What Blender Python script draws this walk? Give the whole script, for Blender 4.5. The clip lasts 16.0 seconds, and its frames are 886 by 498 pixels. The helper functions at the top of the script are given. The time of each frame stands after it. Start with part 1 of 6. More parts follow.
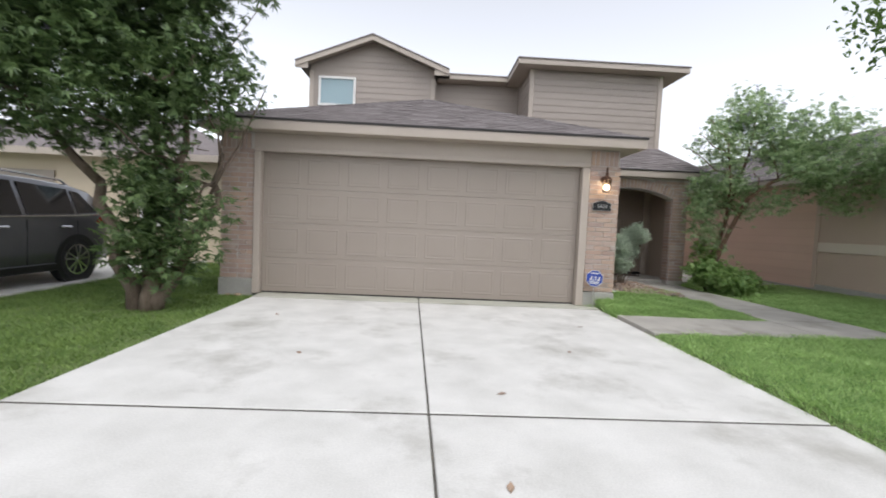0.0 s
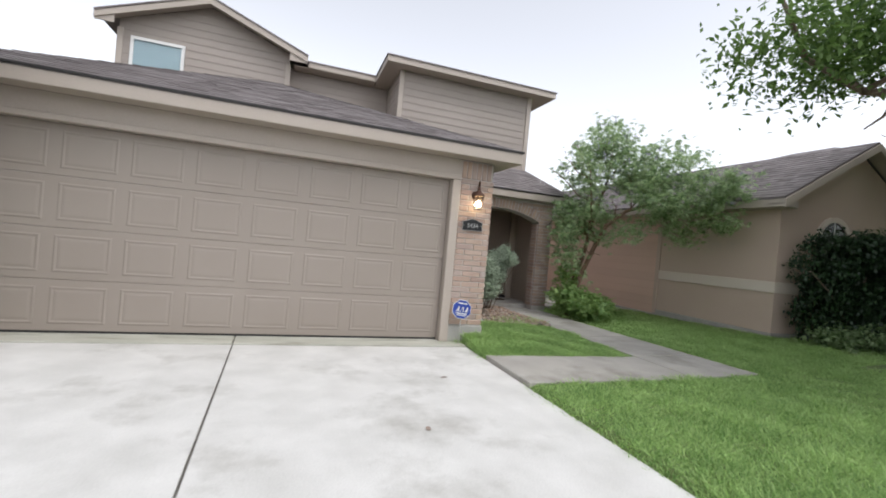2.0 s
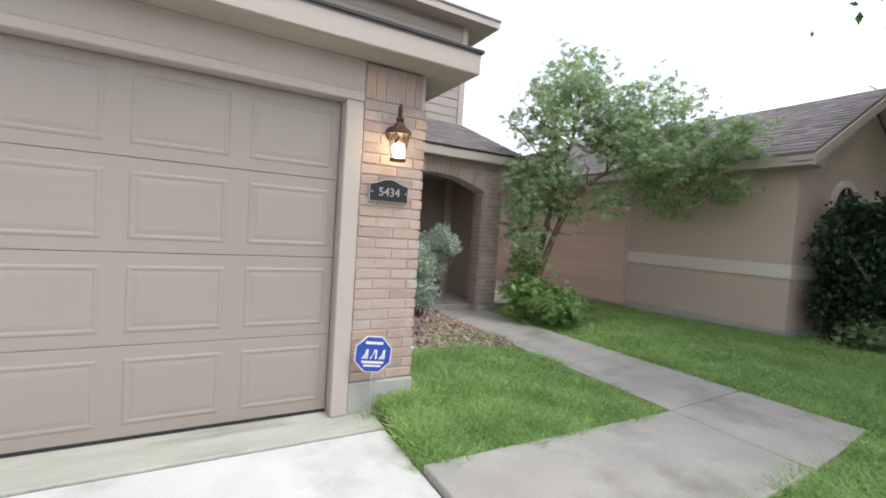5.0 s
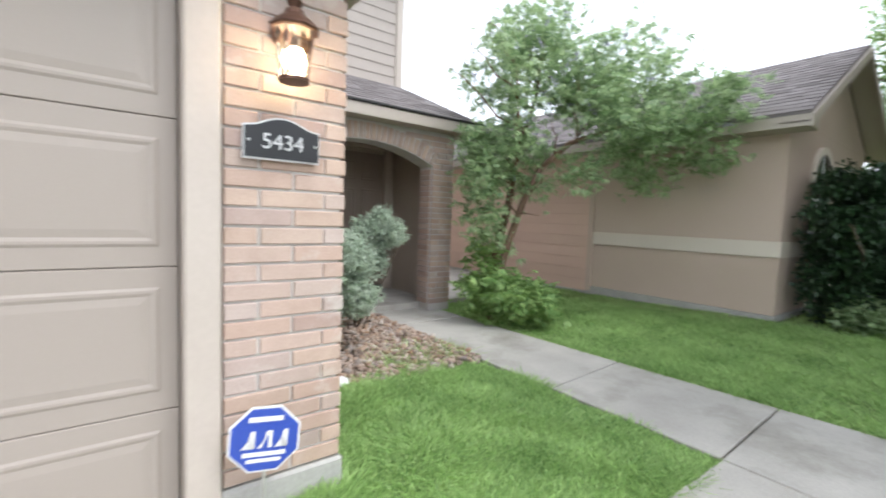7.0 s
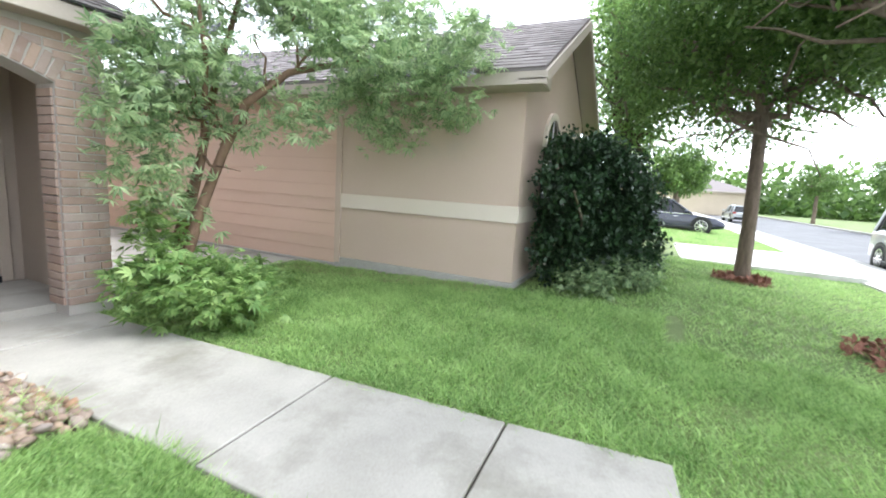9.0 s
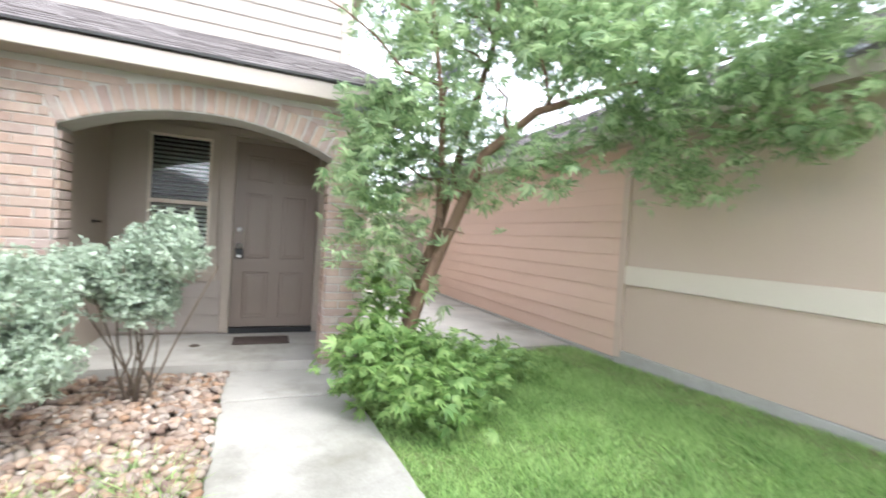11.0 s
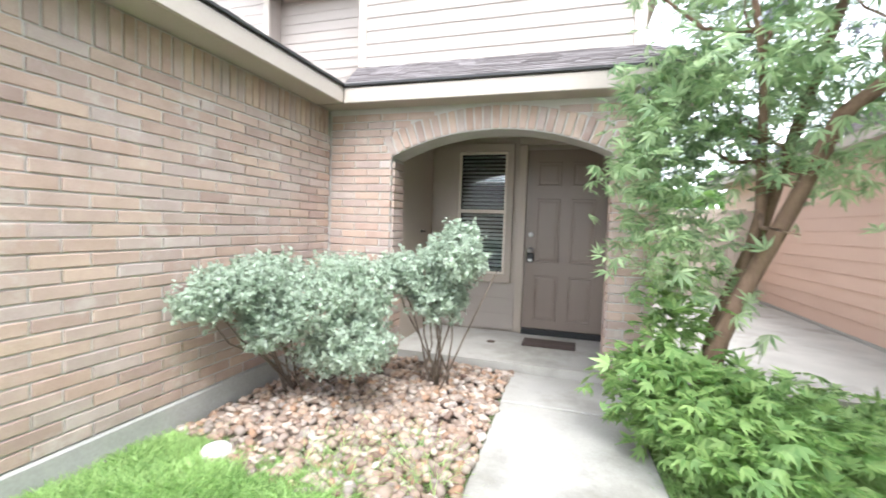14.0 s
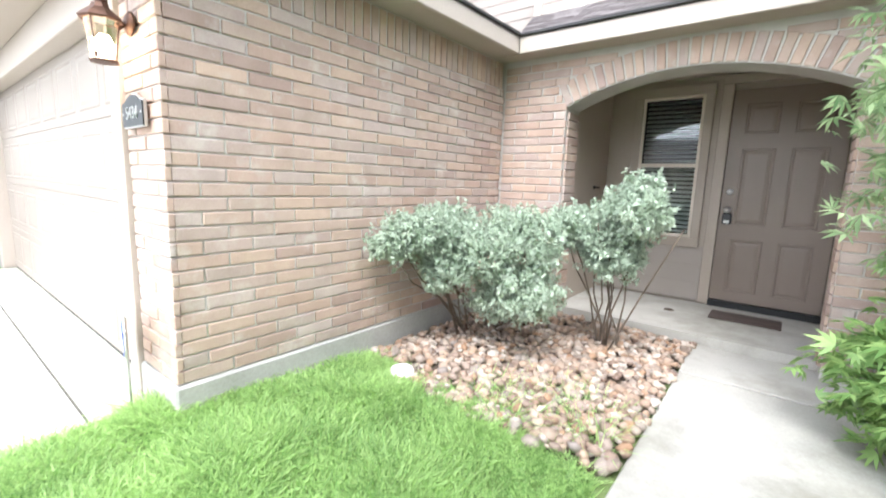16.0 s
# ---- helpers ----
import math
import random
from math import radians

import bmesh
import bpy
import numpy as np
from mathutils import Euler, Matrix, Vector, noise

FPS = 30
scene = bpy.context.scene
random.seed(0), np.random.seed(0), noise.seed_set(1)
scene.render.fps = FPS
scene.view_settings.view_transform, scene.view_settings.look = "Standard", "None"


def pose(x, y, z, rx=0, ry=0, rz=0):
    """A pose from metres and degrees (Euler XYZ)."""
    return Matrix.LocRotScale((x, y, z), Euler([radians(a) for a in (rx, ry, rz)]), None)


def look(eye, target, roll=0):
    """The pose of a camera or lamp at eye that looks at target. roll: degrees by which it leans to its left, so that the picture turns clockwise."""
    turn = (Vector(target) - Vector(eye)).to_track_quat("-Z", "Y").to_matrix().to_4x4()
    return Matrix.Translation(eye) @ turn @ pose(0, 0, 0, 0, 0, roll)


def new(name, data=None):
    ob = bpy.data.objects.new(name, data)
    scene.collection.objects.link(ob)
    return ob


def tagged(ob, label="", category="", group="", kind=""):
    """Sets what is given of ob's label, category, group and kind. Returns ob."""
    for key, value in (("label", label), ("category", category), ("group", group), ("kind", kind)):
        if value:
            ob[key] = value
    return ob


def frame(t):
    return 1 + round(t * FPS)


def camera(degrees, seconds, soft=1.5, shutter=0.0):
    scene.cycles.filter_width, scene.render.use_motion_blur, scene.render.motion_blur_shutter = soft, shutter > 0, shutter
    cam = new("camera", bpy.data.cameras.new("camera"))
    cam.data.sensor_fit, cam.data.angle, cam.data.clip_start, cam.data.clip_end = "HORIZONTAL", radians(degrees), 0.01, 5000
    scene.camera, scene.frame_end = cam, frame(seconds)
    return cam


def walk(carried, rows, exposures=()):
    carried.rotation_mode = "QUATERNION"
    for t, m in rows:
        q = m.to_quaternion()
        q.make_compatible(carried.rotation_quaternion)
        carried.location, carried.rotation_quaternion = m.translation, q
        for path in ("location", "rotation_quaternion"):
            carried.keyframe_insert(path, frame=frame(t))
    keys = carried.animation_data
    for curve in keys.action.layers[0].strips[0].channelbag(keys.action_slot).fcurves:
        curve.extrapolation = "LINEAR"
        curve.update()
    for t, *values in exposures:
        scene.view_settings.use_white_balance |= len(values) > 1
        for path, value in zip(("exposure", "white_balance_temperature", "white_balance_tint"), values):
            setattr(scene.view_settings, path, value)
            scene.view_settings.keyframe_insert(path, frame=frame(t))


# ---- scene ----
cam = camera(91.4, 16.0, soft=1.8, shutter=0.4)
PATH = [
    (0, (0.173, -0.674, 1.168), (0.251, 1.321, 1.06), 2.6),
    (0.5, (0.236, -0.505, 1.154), (0.469, 1.476, 1.011), 3.7),
    (1, (0.296, -0.15, 1.178), (0.724, 1.8, 1.053), 3.2),
    (1.5, (0.417, 0.237, 1.194), (1.011, 2.146, 1.155), 3.6),
    (2, (0.614, 0.602, 1.253), (1.272, 2.491, 1.245), 5.2),
    (2.5, (0.754, 1.066, 1.285), (1.558, 2.897, 1.247), 3.2),
    (3, (0.976, 1.489, 1.299), (1.857, 3.284, 1.236), 4.8),
    (3.5, (1.188, 1.905, 1.323), (2.078, 3.692, 1.202), 5.7),
    (4, (1.364, 2.333, 1.372), (2.346, 4.074, 1.31), 3.9),
    (4.2, (1.443, 2.497, 1.371), (2.424, 4.238, 1.299), 4.0),
    (6.3, (2.161, 3.925, 1.282), (3.136, 5.668, 1.173), 2.7),
    (6.5, (2.221, 4.023, 1.301), (3.225, 5.745, 1.14), 3.2),
    (7, (2.359, 4.24, 1.311), (3.56, 5.833, 1.169), 2.1),
    (7.5, (2.579, 4.306, 1.298), (4.183, 5.484, 1.092), 1.8),
    (8, (2.991, 4.369, 1.307), (4.782, 5.236, 1.108), 3.3),
    (8.2, (3.13, 4.397, 1.326), (4.94, 5.2, 1.046), 3.4),
    (10.3, (4.887, 4.875, 1.375), (6.44, 6.135, 1.24), 2.0),
    (10.5, (4.97, 4.909, 1.377), (6.299, 6.395, 1.221), 1.5),
    (11, (5.184, 5.027, 1.333), (5.956, 6.872, 1.289), 3.6),
    (11.5, (5.33, 5.142, 1.331), (5.68, 7.111, 1.331), 3.0),
    (12, (5.385, 5.233, 1.339), (5.539, 7.227, 1.352), 2.4),
    (12.5, (5.415, 5.257, 1.367), (5.415, 7.257, 1.321), 2.2),
    (13, (5.474, 5.273, 1.363), (5.361, 7.268, 1.272), 2.4),
    (13.5, (5.468, 5.27, 1.371), (5.172, 7.246, 1.28), 2.2),
    (14, (5.46, 5.263, 1.372), (4.871, 7.171, 1.264), 1.9),
    (14.5, (5.455, 5.258, 1.345), (4.615, 7.07, 1.237), 1.9),
    (15, (5.454, 5.234, 1.319), (4.409, 6.935, 1.205), 1.9),
    (15.5, (5.428, 5.213, 1.319), (4.233, 6.811, 1.193), 1.7),
    (16, (5.426, 5.216, 1.293), (4.199, 6.766, 0.99), 2.0),
]
EXPOSURES = [(0, 0.86, 6250, 12), (2.5, 0.88, 6250, 12), (4, 1.12, 6150, 12), (6.5, 1.5, 6050, 11), (8, 2.15, 6000, 8), (10.5, 2.65, 6000, 10), (12, 2.72, 5950, 10), (14, 2.78, 5950, 10), (16, 2.8, 5950, 10)]
walk(cam, [(t, look(eye, target, roll)) for t, eye, target, roll in PATH], EXPOSURES)

# ---- world and sun: bright overcast ----
world = bpy.data.worlds.new("overcast")
scene.world = world
world.use_nodes = True
wn, wl = world.node_tree.nodes, world.node_tree.links
sky = wn.new("ShaderNodeTexSky")
sky.sky_type, sky.sun_disc = "NISHITA", False
sky.sun_elevation, sky.sun_rotation = radians(58), radians(153)
sky.air_density, sky.dust_density, sky.ozone_density = 1.0, 1.0, 1.0
pale = wn.new("ShaderNodeHueSaturation")
pale.inputs["Saturation"].default_value = 0.15
wl.new(sky.outputs[0], pale.inputs["Color"])
wl.new(pale.outputs[0], wn["Background"].inputs["Color"])
wn["Background"].inputs["Strength"].default_value = 0.15
sun = new("sun", bpy.data.lights.new("sun", "SUN"))
sun.data.energy, sun.data.angle, sun.data.color = 0.7, radians(30), (1.0, 0.96, 0.9)
sun.matrix_world = look((0, 0, 0), (-0.24, 0.47, -0.85))


# ---- materials ----
def ramp(nt, fac, stops):
    r = nt.nodes.new("ShaderNodeValToRGB")
    r.color_ramp.elements[0].position, r.color_ramp.elements[0].color = stops[0][0], (*stops[0][1], 1)
    r.color_ramp.elements[1].position, r.color_ramp.elements[1].color = stops[-1][0], (*stops[-1][1], 1)
    for p, c in stops[1:-1]:
        r.color_ramp.elements.new(p).color = (*c, 1)
    nt.links.new(fac, r.inputs[0])
    return r.outputs[0]


def surface(name, dark, light, rough=0.7, big=1.2, fine=60.0, bump=0.15, vary=0.0, island=False, metal=0.0, stretch=(1, 1, 1), coat=0.0,
            palette=None, stain=None, stain_scale=0.6, stain_at=0.55, dist=0.004):
    """Procedural paint, stone or plaster: two scales of noise in world metres, fine relief, and a change from piece to piece."""
    m = bpy.data.materials.new(name)
    m.use_nodes = True
    nt = m.node_tree
    n, l, p = nt.nodes, nt.links, nt.nodes["Principled BSDF"]
    geo = n.new("ShaderNodeNewGeometry")
    mapping = n.new("ShaderNodeMapping")
    mapping.inputs["Scale"].default_value = stretch
    l.new(geo.outputs["Position"], mapping.inputs[0])
    a, b = n.new("ShaderNodeTexNoise"), n.new("ShaderNodeTexNoise")
    a.inputs["Scale"].default_value, a.inputs["Detail"].default_value = big, 6
    b.inputs["Scale"].default_value, b.inputs["Detail"].default_value = fine, 4
    l.new(mapping.outputs[0], a.inputs[0]), l.new(mapping.outputs[0], b.inputs[0])
    mix = n.new("ShaderNodeMath")
    mix.operation = "MULTIPLY_ADD"
    mix.inputs[1].default_value = 0.6
    l.new(a.outputs[0], mix.inputs[0])
    half = n.new("ShaderNodeMath")
    half.operation, half.inputs[1].default_value = "MULTIPLY", 0.4
    l.new(b.outputs[0], half.inputs[0]), l.new(half.outputs[0], mix.inputs[2])
    rnd = None
    if vary or palette:
        if island:
            rnd = geo.outputs["Random Per Island"]
        else:
            info = n.new("ShaderNodeObjectInfo")
            rnd = info.outputs["Random"]
    colour = ramp(nt, mix.outputs[0], [(0.3, dark), (0.7, light)])
    if palette:
        tint = ramp(nt, rnd, [(i / max(1, len(palette) - 1), c) for i, c in enumerate(palette)])
        mul = n.new("ShaderNodeMix")
        mul.data_type, mul.blend_type = "RGBA", "MULTIPLY"
        mul.inputs[0].default_value = 1.0
        l.new(colour, mul.inputs[6]), l.new(tint, mul.inputs[7])
        colour = mul.outputs[2]
    elif vary:
        hsv = n.new("ShaderNodeHueSaturation")
        rng = n.new("ShaderNodeMapRange")
        rng.inputs[3].default_value, rng.inputs[4].default_value = 1 - vary, 1 + vary
        l.new(rnd, rng.inputs[0]), l.new(rng.outputs[0], hsv.inputs["Value"]), l.new(colour, hsv.inputs["Color"])
        colour = hsv.outputs[0]
    if stain:
        c = n.new("ShaderNodeTexNoise")
        c.inputs["Scale"].default_value, c.inputs["Detail"].default_value, c.inputs["Roughness"].default_value = stain_scale, 8, 0.65
        l.new(mapping.outputs[0], c.inputs[0])
        f = ramp(nt, c.outputs[0], [(stain_at, (0, 0, 0)), (stain_at + 0.18, (0.75, 0.75, 0.75))])
        mm = n.new("ShaderNodeMix")
        mm.data_type = "RGBA"
        l.new(f, mm.inputs[0]), l.new(colour, mm.inputs[6])
        mm.inputs[7].default_value = (*stain, 1)
        colour = mm.outputs[2]
    l.new(colour, p.inputs["Base Color"])
    p.inputs["Roughness"].default_value, p.inputs["Metallic"].default_value = rough, metal
    if coat:
        p.inputs["Coat Weight"].default_value = coat
    if bump:
        bp = n.new("ShaderNodeBump")
        bp.inputs["Strength"].default_value, bp.inputs["Distance"].default_value = bump, dist
        l.new(mix.outputs[0], bp.inputs["Height"]), l.new(bp.outputs[0], p.inputs["Normal"])
    return m


def leafy(name, dark, light, through_light=0.35, rough=0.5):
    """Foliage: shade changes from leaf to leaf, some light passes through."""
    m = bpy.data.materials.new(name)
    m.use_nodes = True
    nt = m.node_tree
    n, l, p = nt.nodes, nt.links, nt.nodes["Principled BSDF"]
    geo = n.new("ShaderNodeNewGeometry")
    noi = n.new("ShaderNodeTexNoise")
    noi.inputs["Scale"].default_value, noi.inputs["Detail"].default_value = 2.2, 3
    l.new(geo.outputs["Position"], noi.inputs[0])
    add = n.new("ShaderNodeMath")
    add.operation, add.inputs[1].default_value = "MULTIPLY_ADD", 0.55
    half = n.new("ShaderNodeMath")
    half.operation, half.inputs[1].default_value = "MULTIPLY", 0.5
    l.new(noi.outputs[0], half.inputs[0])
    l.new(geo.outputs["Random Per Island"], add.inputs[0]), l.new(half.outputs[0], add.inputs[2])
    c = ramp(nt, add.outputs[0], [(0.1, dark), (0.85, light)])
    l.new(c, p.inputs["Base Color"])
    p.inputs["Roughness"].default_value = rough
    tr = n.new("ShaderNodeBsdfTranslucent")
    l.new(c, tr.inputs["Color"])
    mx = n.new("ShaderNodeMixShader")
    mx.inputs[0].default_value = through_light
    l.new(p.outputs[0], mx.inputs[1]), l.new(tr.outputs[0], mx.inputs[2])
    l.new(mx.outputs[0], n["Material Output"].inputs["Surface"])
    return m


def plain(name, colour, rough=0.5, metal=0.0, emit=None, power=0.0, glass=False):
    m = bpy.data.materials.new(name)
    m.use_nodes = True
    p = m.node_tree.nodes["Principled BSDF"]
    p.inputs["Base Color"].default_value = (*colour, 1)
    p.inputs["Roughness"].default_value, p.inputs["Metallic"].default_value = rough, metal
    if emit:
        p.inputs["Emission Color"].default_value, p.inputs["Emission Strength"].default_value = (*emit, 1), power
    if glass:
        p.inputs["Transmission Weight"].default_value, p.inputs["IOR"].default_value = 1.0, 1.45
    return m


CONCRETE = surface("concrete", (0.53, 0.52, 0.485), (0.74, 0.725, 0.69), 0.85, 2.6, 90, 0.4, stain=(0.33, 0.315, 0.275), stain_scale=0.9, stain_at=0.52)
PATHCON = surface("path_concrete", (0.32, 0.3, 0.265), (0.47, 0.445, 0.4), 0.85, 2.2, 90, 0.35, stain=(0.2, 0.185, 0.15), stain_scale=1.3, stain_at=0.52)
FOUNDATION = surface("foundation_concrete", (0.3, 0.29, 0.265), (0.44, 0.425, 0.39), 0.9, 3, 60, 0.5)
LIPCON = surface('mossy_concrete', (0.36, 0.36, 0.29), (0.55, 0.54, 0.47), 0.9, 3, 80, 0.4, stain=(0.2, 0.19, 0.13), stain_scale=2.2, stain_at=0.52, stretch=(0.5, 2, 1))
JOINT = surface("joint_dirt", (0.06, 0.055, 0.045), (0.13, 0.12, 0.1), 0.95, 6, 80, 0.3)
ASPHALT = surface("asphalt", (0.1, 0.1, 0.105), (0.17, 0.17, 0.175), 0.9, 0.8, 140, 0.5)
SOIL = surface("turf_soil", (0.09, 0.14, 0.04), (0.2, 0.24, 0.09), 0.95, 1.5, 40, 0.5)
MULCHSOIL = surface("bed_soil", (0.05, 0.035, 0.025), (0.12, 0.085, 0.06), 0.95, 4, 50, 0.6)
BRICK = surface("brick", (0.75, 0.72, 0.7), (1, 1, 1), 0.85, 7, 120, 0.6, palette=[(0.47, 0.335, 0.265), (0.52, 0.39, 0.32), (0.43, 0.345, 0.3), (0.55, 0.41, 0.32), (0.4, 0.29, 0.245), (0.5, 0.41, 0.365), (0.5, 0.37, 0.29), (0.49, 0.38, 0.325)], stain=(0.55, 0.5, 0.45), stain_scale=5.0, stain_at=0.56, dist=0.006)
MORTAR = surface("mortar", (0.42, 0.39, 0.36), (0.54, 0.51, 0.475), 0.95, 5, 120, 0.5)
SIDING = surface("siding_paint", (0.32, 0.275, 0.24), (0.365, 0.315, 0.278), 0.65, 0.7, 60, 0.12, vary=0.03, stretch=(1, 1, 4))
SIDING_PINK = surface("neighbour_siding_paint", (0.58, 0.41, 0.32), (0.64, 0.46, 0.365), 0.7, 0.8, 60, 0.12, vary=0.04, stretch=(1, 1, 4))
STUCCO = surface("neighbour_panel_paint", (0.49, 0.38, 0.305), (0.54, 0.43, 0.35), 0.8, 0.9, 110, 0.3, stain=(0.45, 0.385, 0.33), stain_scale=0.9, stain_at=0.6)
BAND = surface("band_paint", (0.62, 0.545, 0.46), (0.68, 0.6, 0.515), 0.7, 1.5, 80, 0.1)
TRIM = surface("trim_paint", (0.41, 0.35, 0.297), (0.465, 0.405, 0.348), 0.6, 1.0, 50, 0.1)
TAUPE = surface("taupe_trim_paint", (0.36, 0.3, 0.245), (0.41, 0.345, 0.285), 0.6, 1.2, 60, 0.1)
GDOOR = surface("garage_door_paint", (0.29, 0.245, 0.208), (0.325, 0.28, 0.24), 0.5, 0.8, 200, 0.1)
DOORPAINT = surface("front_door_paint", (0.195, 0.15, 0.12), (0.225, 0.175, 0.14), 0.45, 1.2, 120, 0.12)
SOFFIT = surface("soffit_paint", (0.38, 0.325, 0.27), (0.43, 0.37, 0.31), 0.7, 1, 60, 0.1)
SHINGLE = surface("asphalt_shingle", (0.7, 0.7, 0.7), (1, 1, 1), 0.95, 9, 160, 0.7, island=True, palette=[(0.17, 0.145, 0.14), (0.24, 0.21, 0.205), (0.2, 0.175, 0.17), (0.28, 0.25, 0.245), (0.15, 0.13, 0.125)])
DRIP = plain("drip_edge", (0.03, 0.028, 0.027), 0.6)
BARK = surface("bark", (0.09, 0.065, 0.045), (0.22, 0.17, 0.13), 0.95, 6, 45, 0.9, stretch=(3, 3, 0.7), dist=0.02)
TWIG = surface("reddish_bark", (0.12, 0.07, 0.045), (0.26, 0.165, 0.11), 0.9, 8, 60, 0.7, stretch=(3, 3, 0.8), dist=0.01)
# left tree's leaf: its shade is painted in as a darker green
VITEX_SHADED = leafy("shaded_vitex_leaf", (0.022, 0.06, 0.02), (0.2, 0.29, 0.11), 0.35)
VITEX_LIME = leafy("young_vitex_leaf", (0.13, 0.27, 0.07), (0.44, 0.6, 0.22), 0.5)
SAGE = leafy("silver_sage_leaf", (0.32, 0.4, 0.3), (0.63, 0.7, 0.57), 0.45, 0.8)
# same species' leaf brightened: the light on it is painted into the colour
VITEX_LIT = leafy("lit_vitex_leaf", (0.1, 0.2, 0.08), (0.52, 0.64, 0.35), 0.52)
DRYGRASS = leafy("dry_grass_blade", (0.25, 0.2, 0.12), (0.5, 0.42, 0.27), 0.4)
OAK = leafy("oak_leaf", (0.035, 0.085, 0.02), (0.19, 0.3, 0.08), 0.5)
HEDGE = leafy("hedge_leaf", (0.01, 0.028, 0.012), (0.04, 0.085, 0.032), 0.2, 0.4)
GRASS = leafy("grass_blade", (0.095, 0.23, 0.045), (0.59, 0.78, 0.31), 0.5)
# weedy left lawn, darker because the tree's shadow is put into the colour
GRASS_WEEDY_SHADED = leafy("shaded_weedy_blade", (0.06, 0.13, 0.025), (0.3, 0.42, 0.12), 0.4)
FLOWER = leafy("lilac_flower", (0.3, 0.27, 0.42), (0.5, 0.5, 0.55), 0.3)
STONE = surface("river_stone", (0.7, 0.7, 0.7), (1, 1, 1), 0.8, 14, 90, 0.4, palette=[(0.3, 0.185, 0.12), (0.4, 0.3, 0.23), (0.18, 0.11, 0.08), (0.52, 0.43, 0.35), (0.37, 0.22, 0.13), (0.24, 0.185, 0.15), (0.6, 0.52, 0.45), (0.42, 0.29, 0.21), (0.3, 0.25, 0.22), (0.48, 0.34, 0.24)])
STONE_ISLE = surface("river_stone_small", (0.7, 0.7, 0.7), (1, 1, 1), 0.8, 14, 90, 0.4, island=True, palette=[(0.3, 0.185, 0.12), (0.4, 0.3, 0.23), (0.18, 0.11, 0.08), (0.52, 0.43, 0.35), (0.37, 0.22, 0.13), (0.24, 0.185, 0.15), (0.6, 0.52, 0.45), (0.42, 0.29, 0.21), (0.3, 0.25, 0.22), (0.48, 0.34, 0.24)])
BRONZE = surface("rusty_bronze", (0.06, 0.03, 0.02), (0.14, 0.07, 0.045), 0.5, 12, 90, 0.3, metal=0.6)
BLACK = plain("black_paint", (0.012, 0.012, 0.013), 0.4)
SILVER = plain("brushed_silver", (0.55, 0.54, 0.52), 0.35, 0.9)
WHITE = surface("white_paint", (0.7, 0.69, 0.66), (0.8, 0.79, 0.77), 0.5, 2, 60, 0.05)
BLUE = surface("sign_blue", (0.02, 0.05, 0.3), (0.03, 0.075, 0.38), 0.4, 3, 50, 0.0)
GLASS = plain("window_glass", (0.8, 0.85, 0.85), 0.02, glass=True)
LAMPGLASS = plain("seeded_lamp_glass", (0.95, 0.9, 0.75), 0.15, glass=True)
BULB = plain("bulb", (1, 0.9, 0.7), 0.5, emit=(1.0, 0.82, 0.55), power=12)
BLIND = surface("blind_slat", (0.58, 0.6, 0.55), (0.66, 0.68, 0.63), 0.5, 3, 50, 0.05)
SKYBLIND = surface("pale_blue_blind", (0.36, 0.47, 0.52), (0.4, 0.52, 0.57), 0.4, 3, 50, 0.05)
PAINTED_DARK = plain("painted_dark_interior", (0.03, 0.03, 0.028), 0.9)
RUBBER = surface("black_rubber", (0.012, 0.012, 0.012), (0.03, 0.03, 0.03), 0.85, 8, 80, 0.3)
MAT = surface("brown_rubber_mat", (0.045, 0.03, 0.025), (0.085, 0.06, 0.05), 0.9, 9, 150, 0.6)
MULCH = surface("red_mulch", (0.16, 0.06, 0.04), (0.36, 0.18, 0.125), 0.95, 8, 60, 0.8, dist=0.02)
CARGREY = surface("grey_car_paint", (0.1, 0.1, 0.11), (0.12, 0.12, 0.13), 0.3, 2, 40, 0.0, metal=0.4, coat=1.0)
CARSILVER = surface("silver_car_paint", (0.4, 0.42, 0.42), (0.46, 0.48, 0.48), 0.3, 2, 40, 0.0, metal=0.4, coat=1.0)
CARBLUE = surface("navy_car_paint", (0.012, 0.015, 0.035), (0.018, 0.022, 0.05), 0.3, 2, 40, 0.0, metal=0.3, coat=1.0)
CARGLASS = plain("tinted_glass", (0.01, 0.011, 0.012), 0.05)
CHROME = plain("chrome", (0.75, 0.75, 0.76), 0.15, 1.0)
REDLENS = plain("red_lens", (0.3, 0.02, 0.015), 0.2)
BEIGEWALL = surface("beige_wall", (0.5, 0.42, 0.31), (0.58, 0.49, 0.37), 0.75, 0.8, 50, 0.1)


# ---- mesh helpers ----
def mesh_of(name, bm, material, smooth=False):
    me = bpy.data.meshes.new(name)
    bmesh.ops.recalc_face_normals(bm, faces=bm.faces)
    bm.to_mesh(me)
    bm.free()
    me.materials.append(material)
    if smooth:
        me.shade_smooth()
    return me


def part(name, bm, material, parent=None, label="", smooth=False):
    ob = new(name, mesh_of(name, bm, material, smooth))
    if parent is not None:
        ob.parent = parent
        ob.matrix_parent_inverse = parent.matrix_basis.inverted()
    if label:
        ob["label"] = label
    return ob


def thing(name, label, category, group="", at=(0, 0, 0)):
    ob = new(name)
    ob.empty_display_size = 0.1
    ob.location = at
    return tagged(ob, label, category, group)


def setting(name, bm, material, label, category):
    return tagged(part(name, bm, material), label, category, kind="structure")


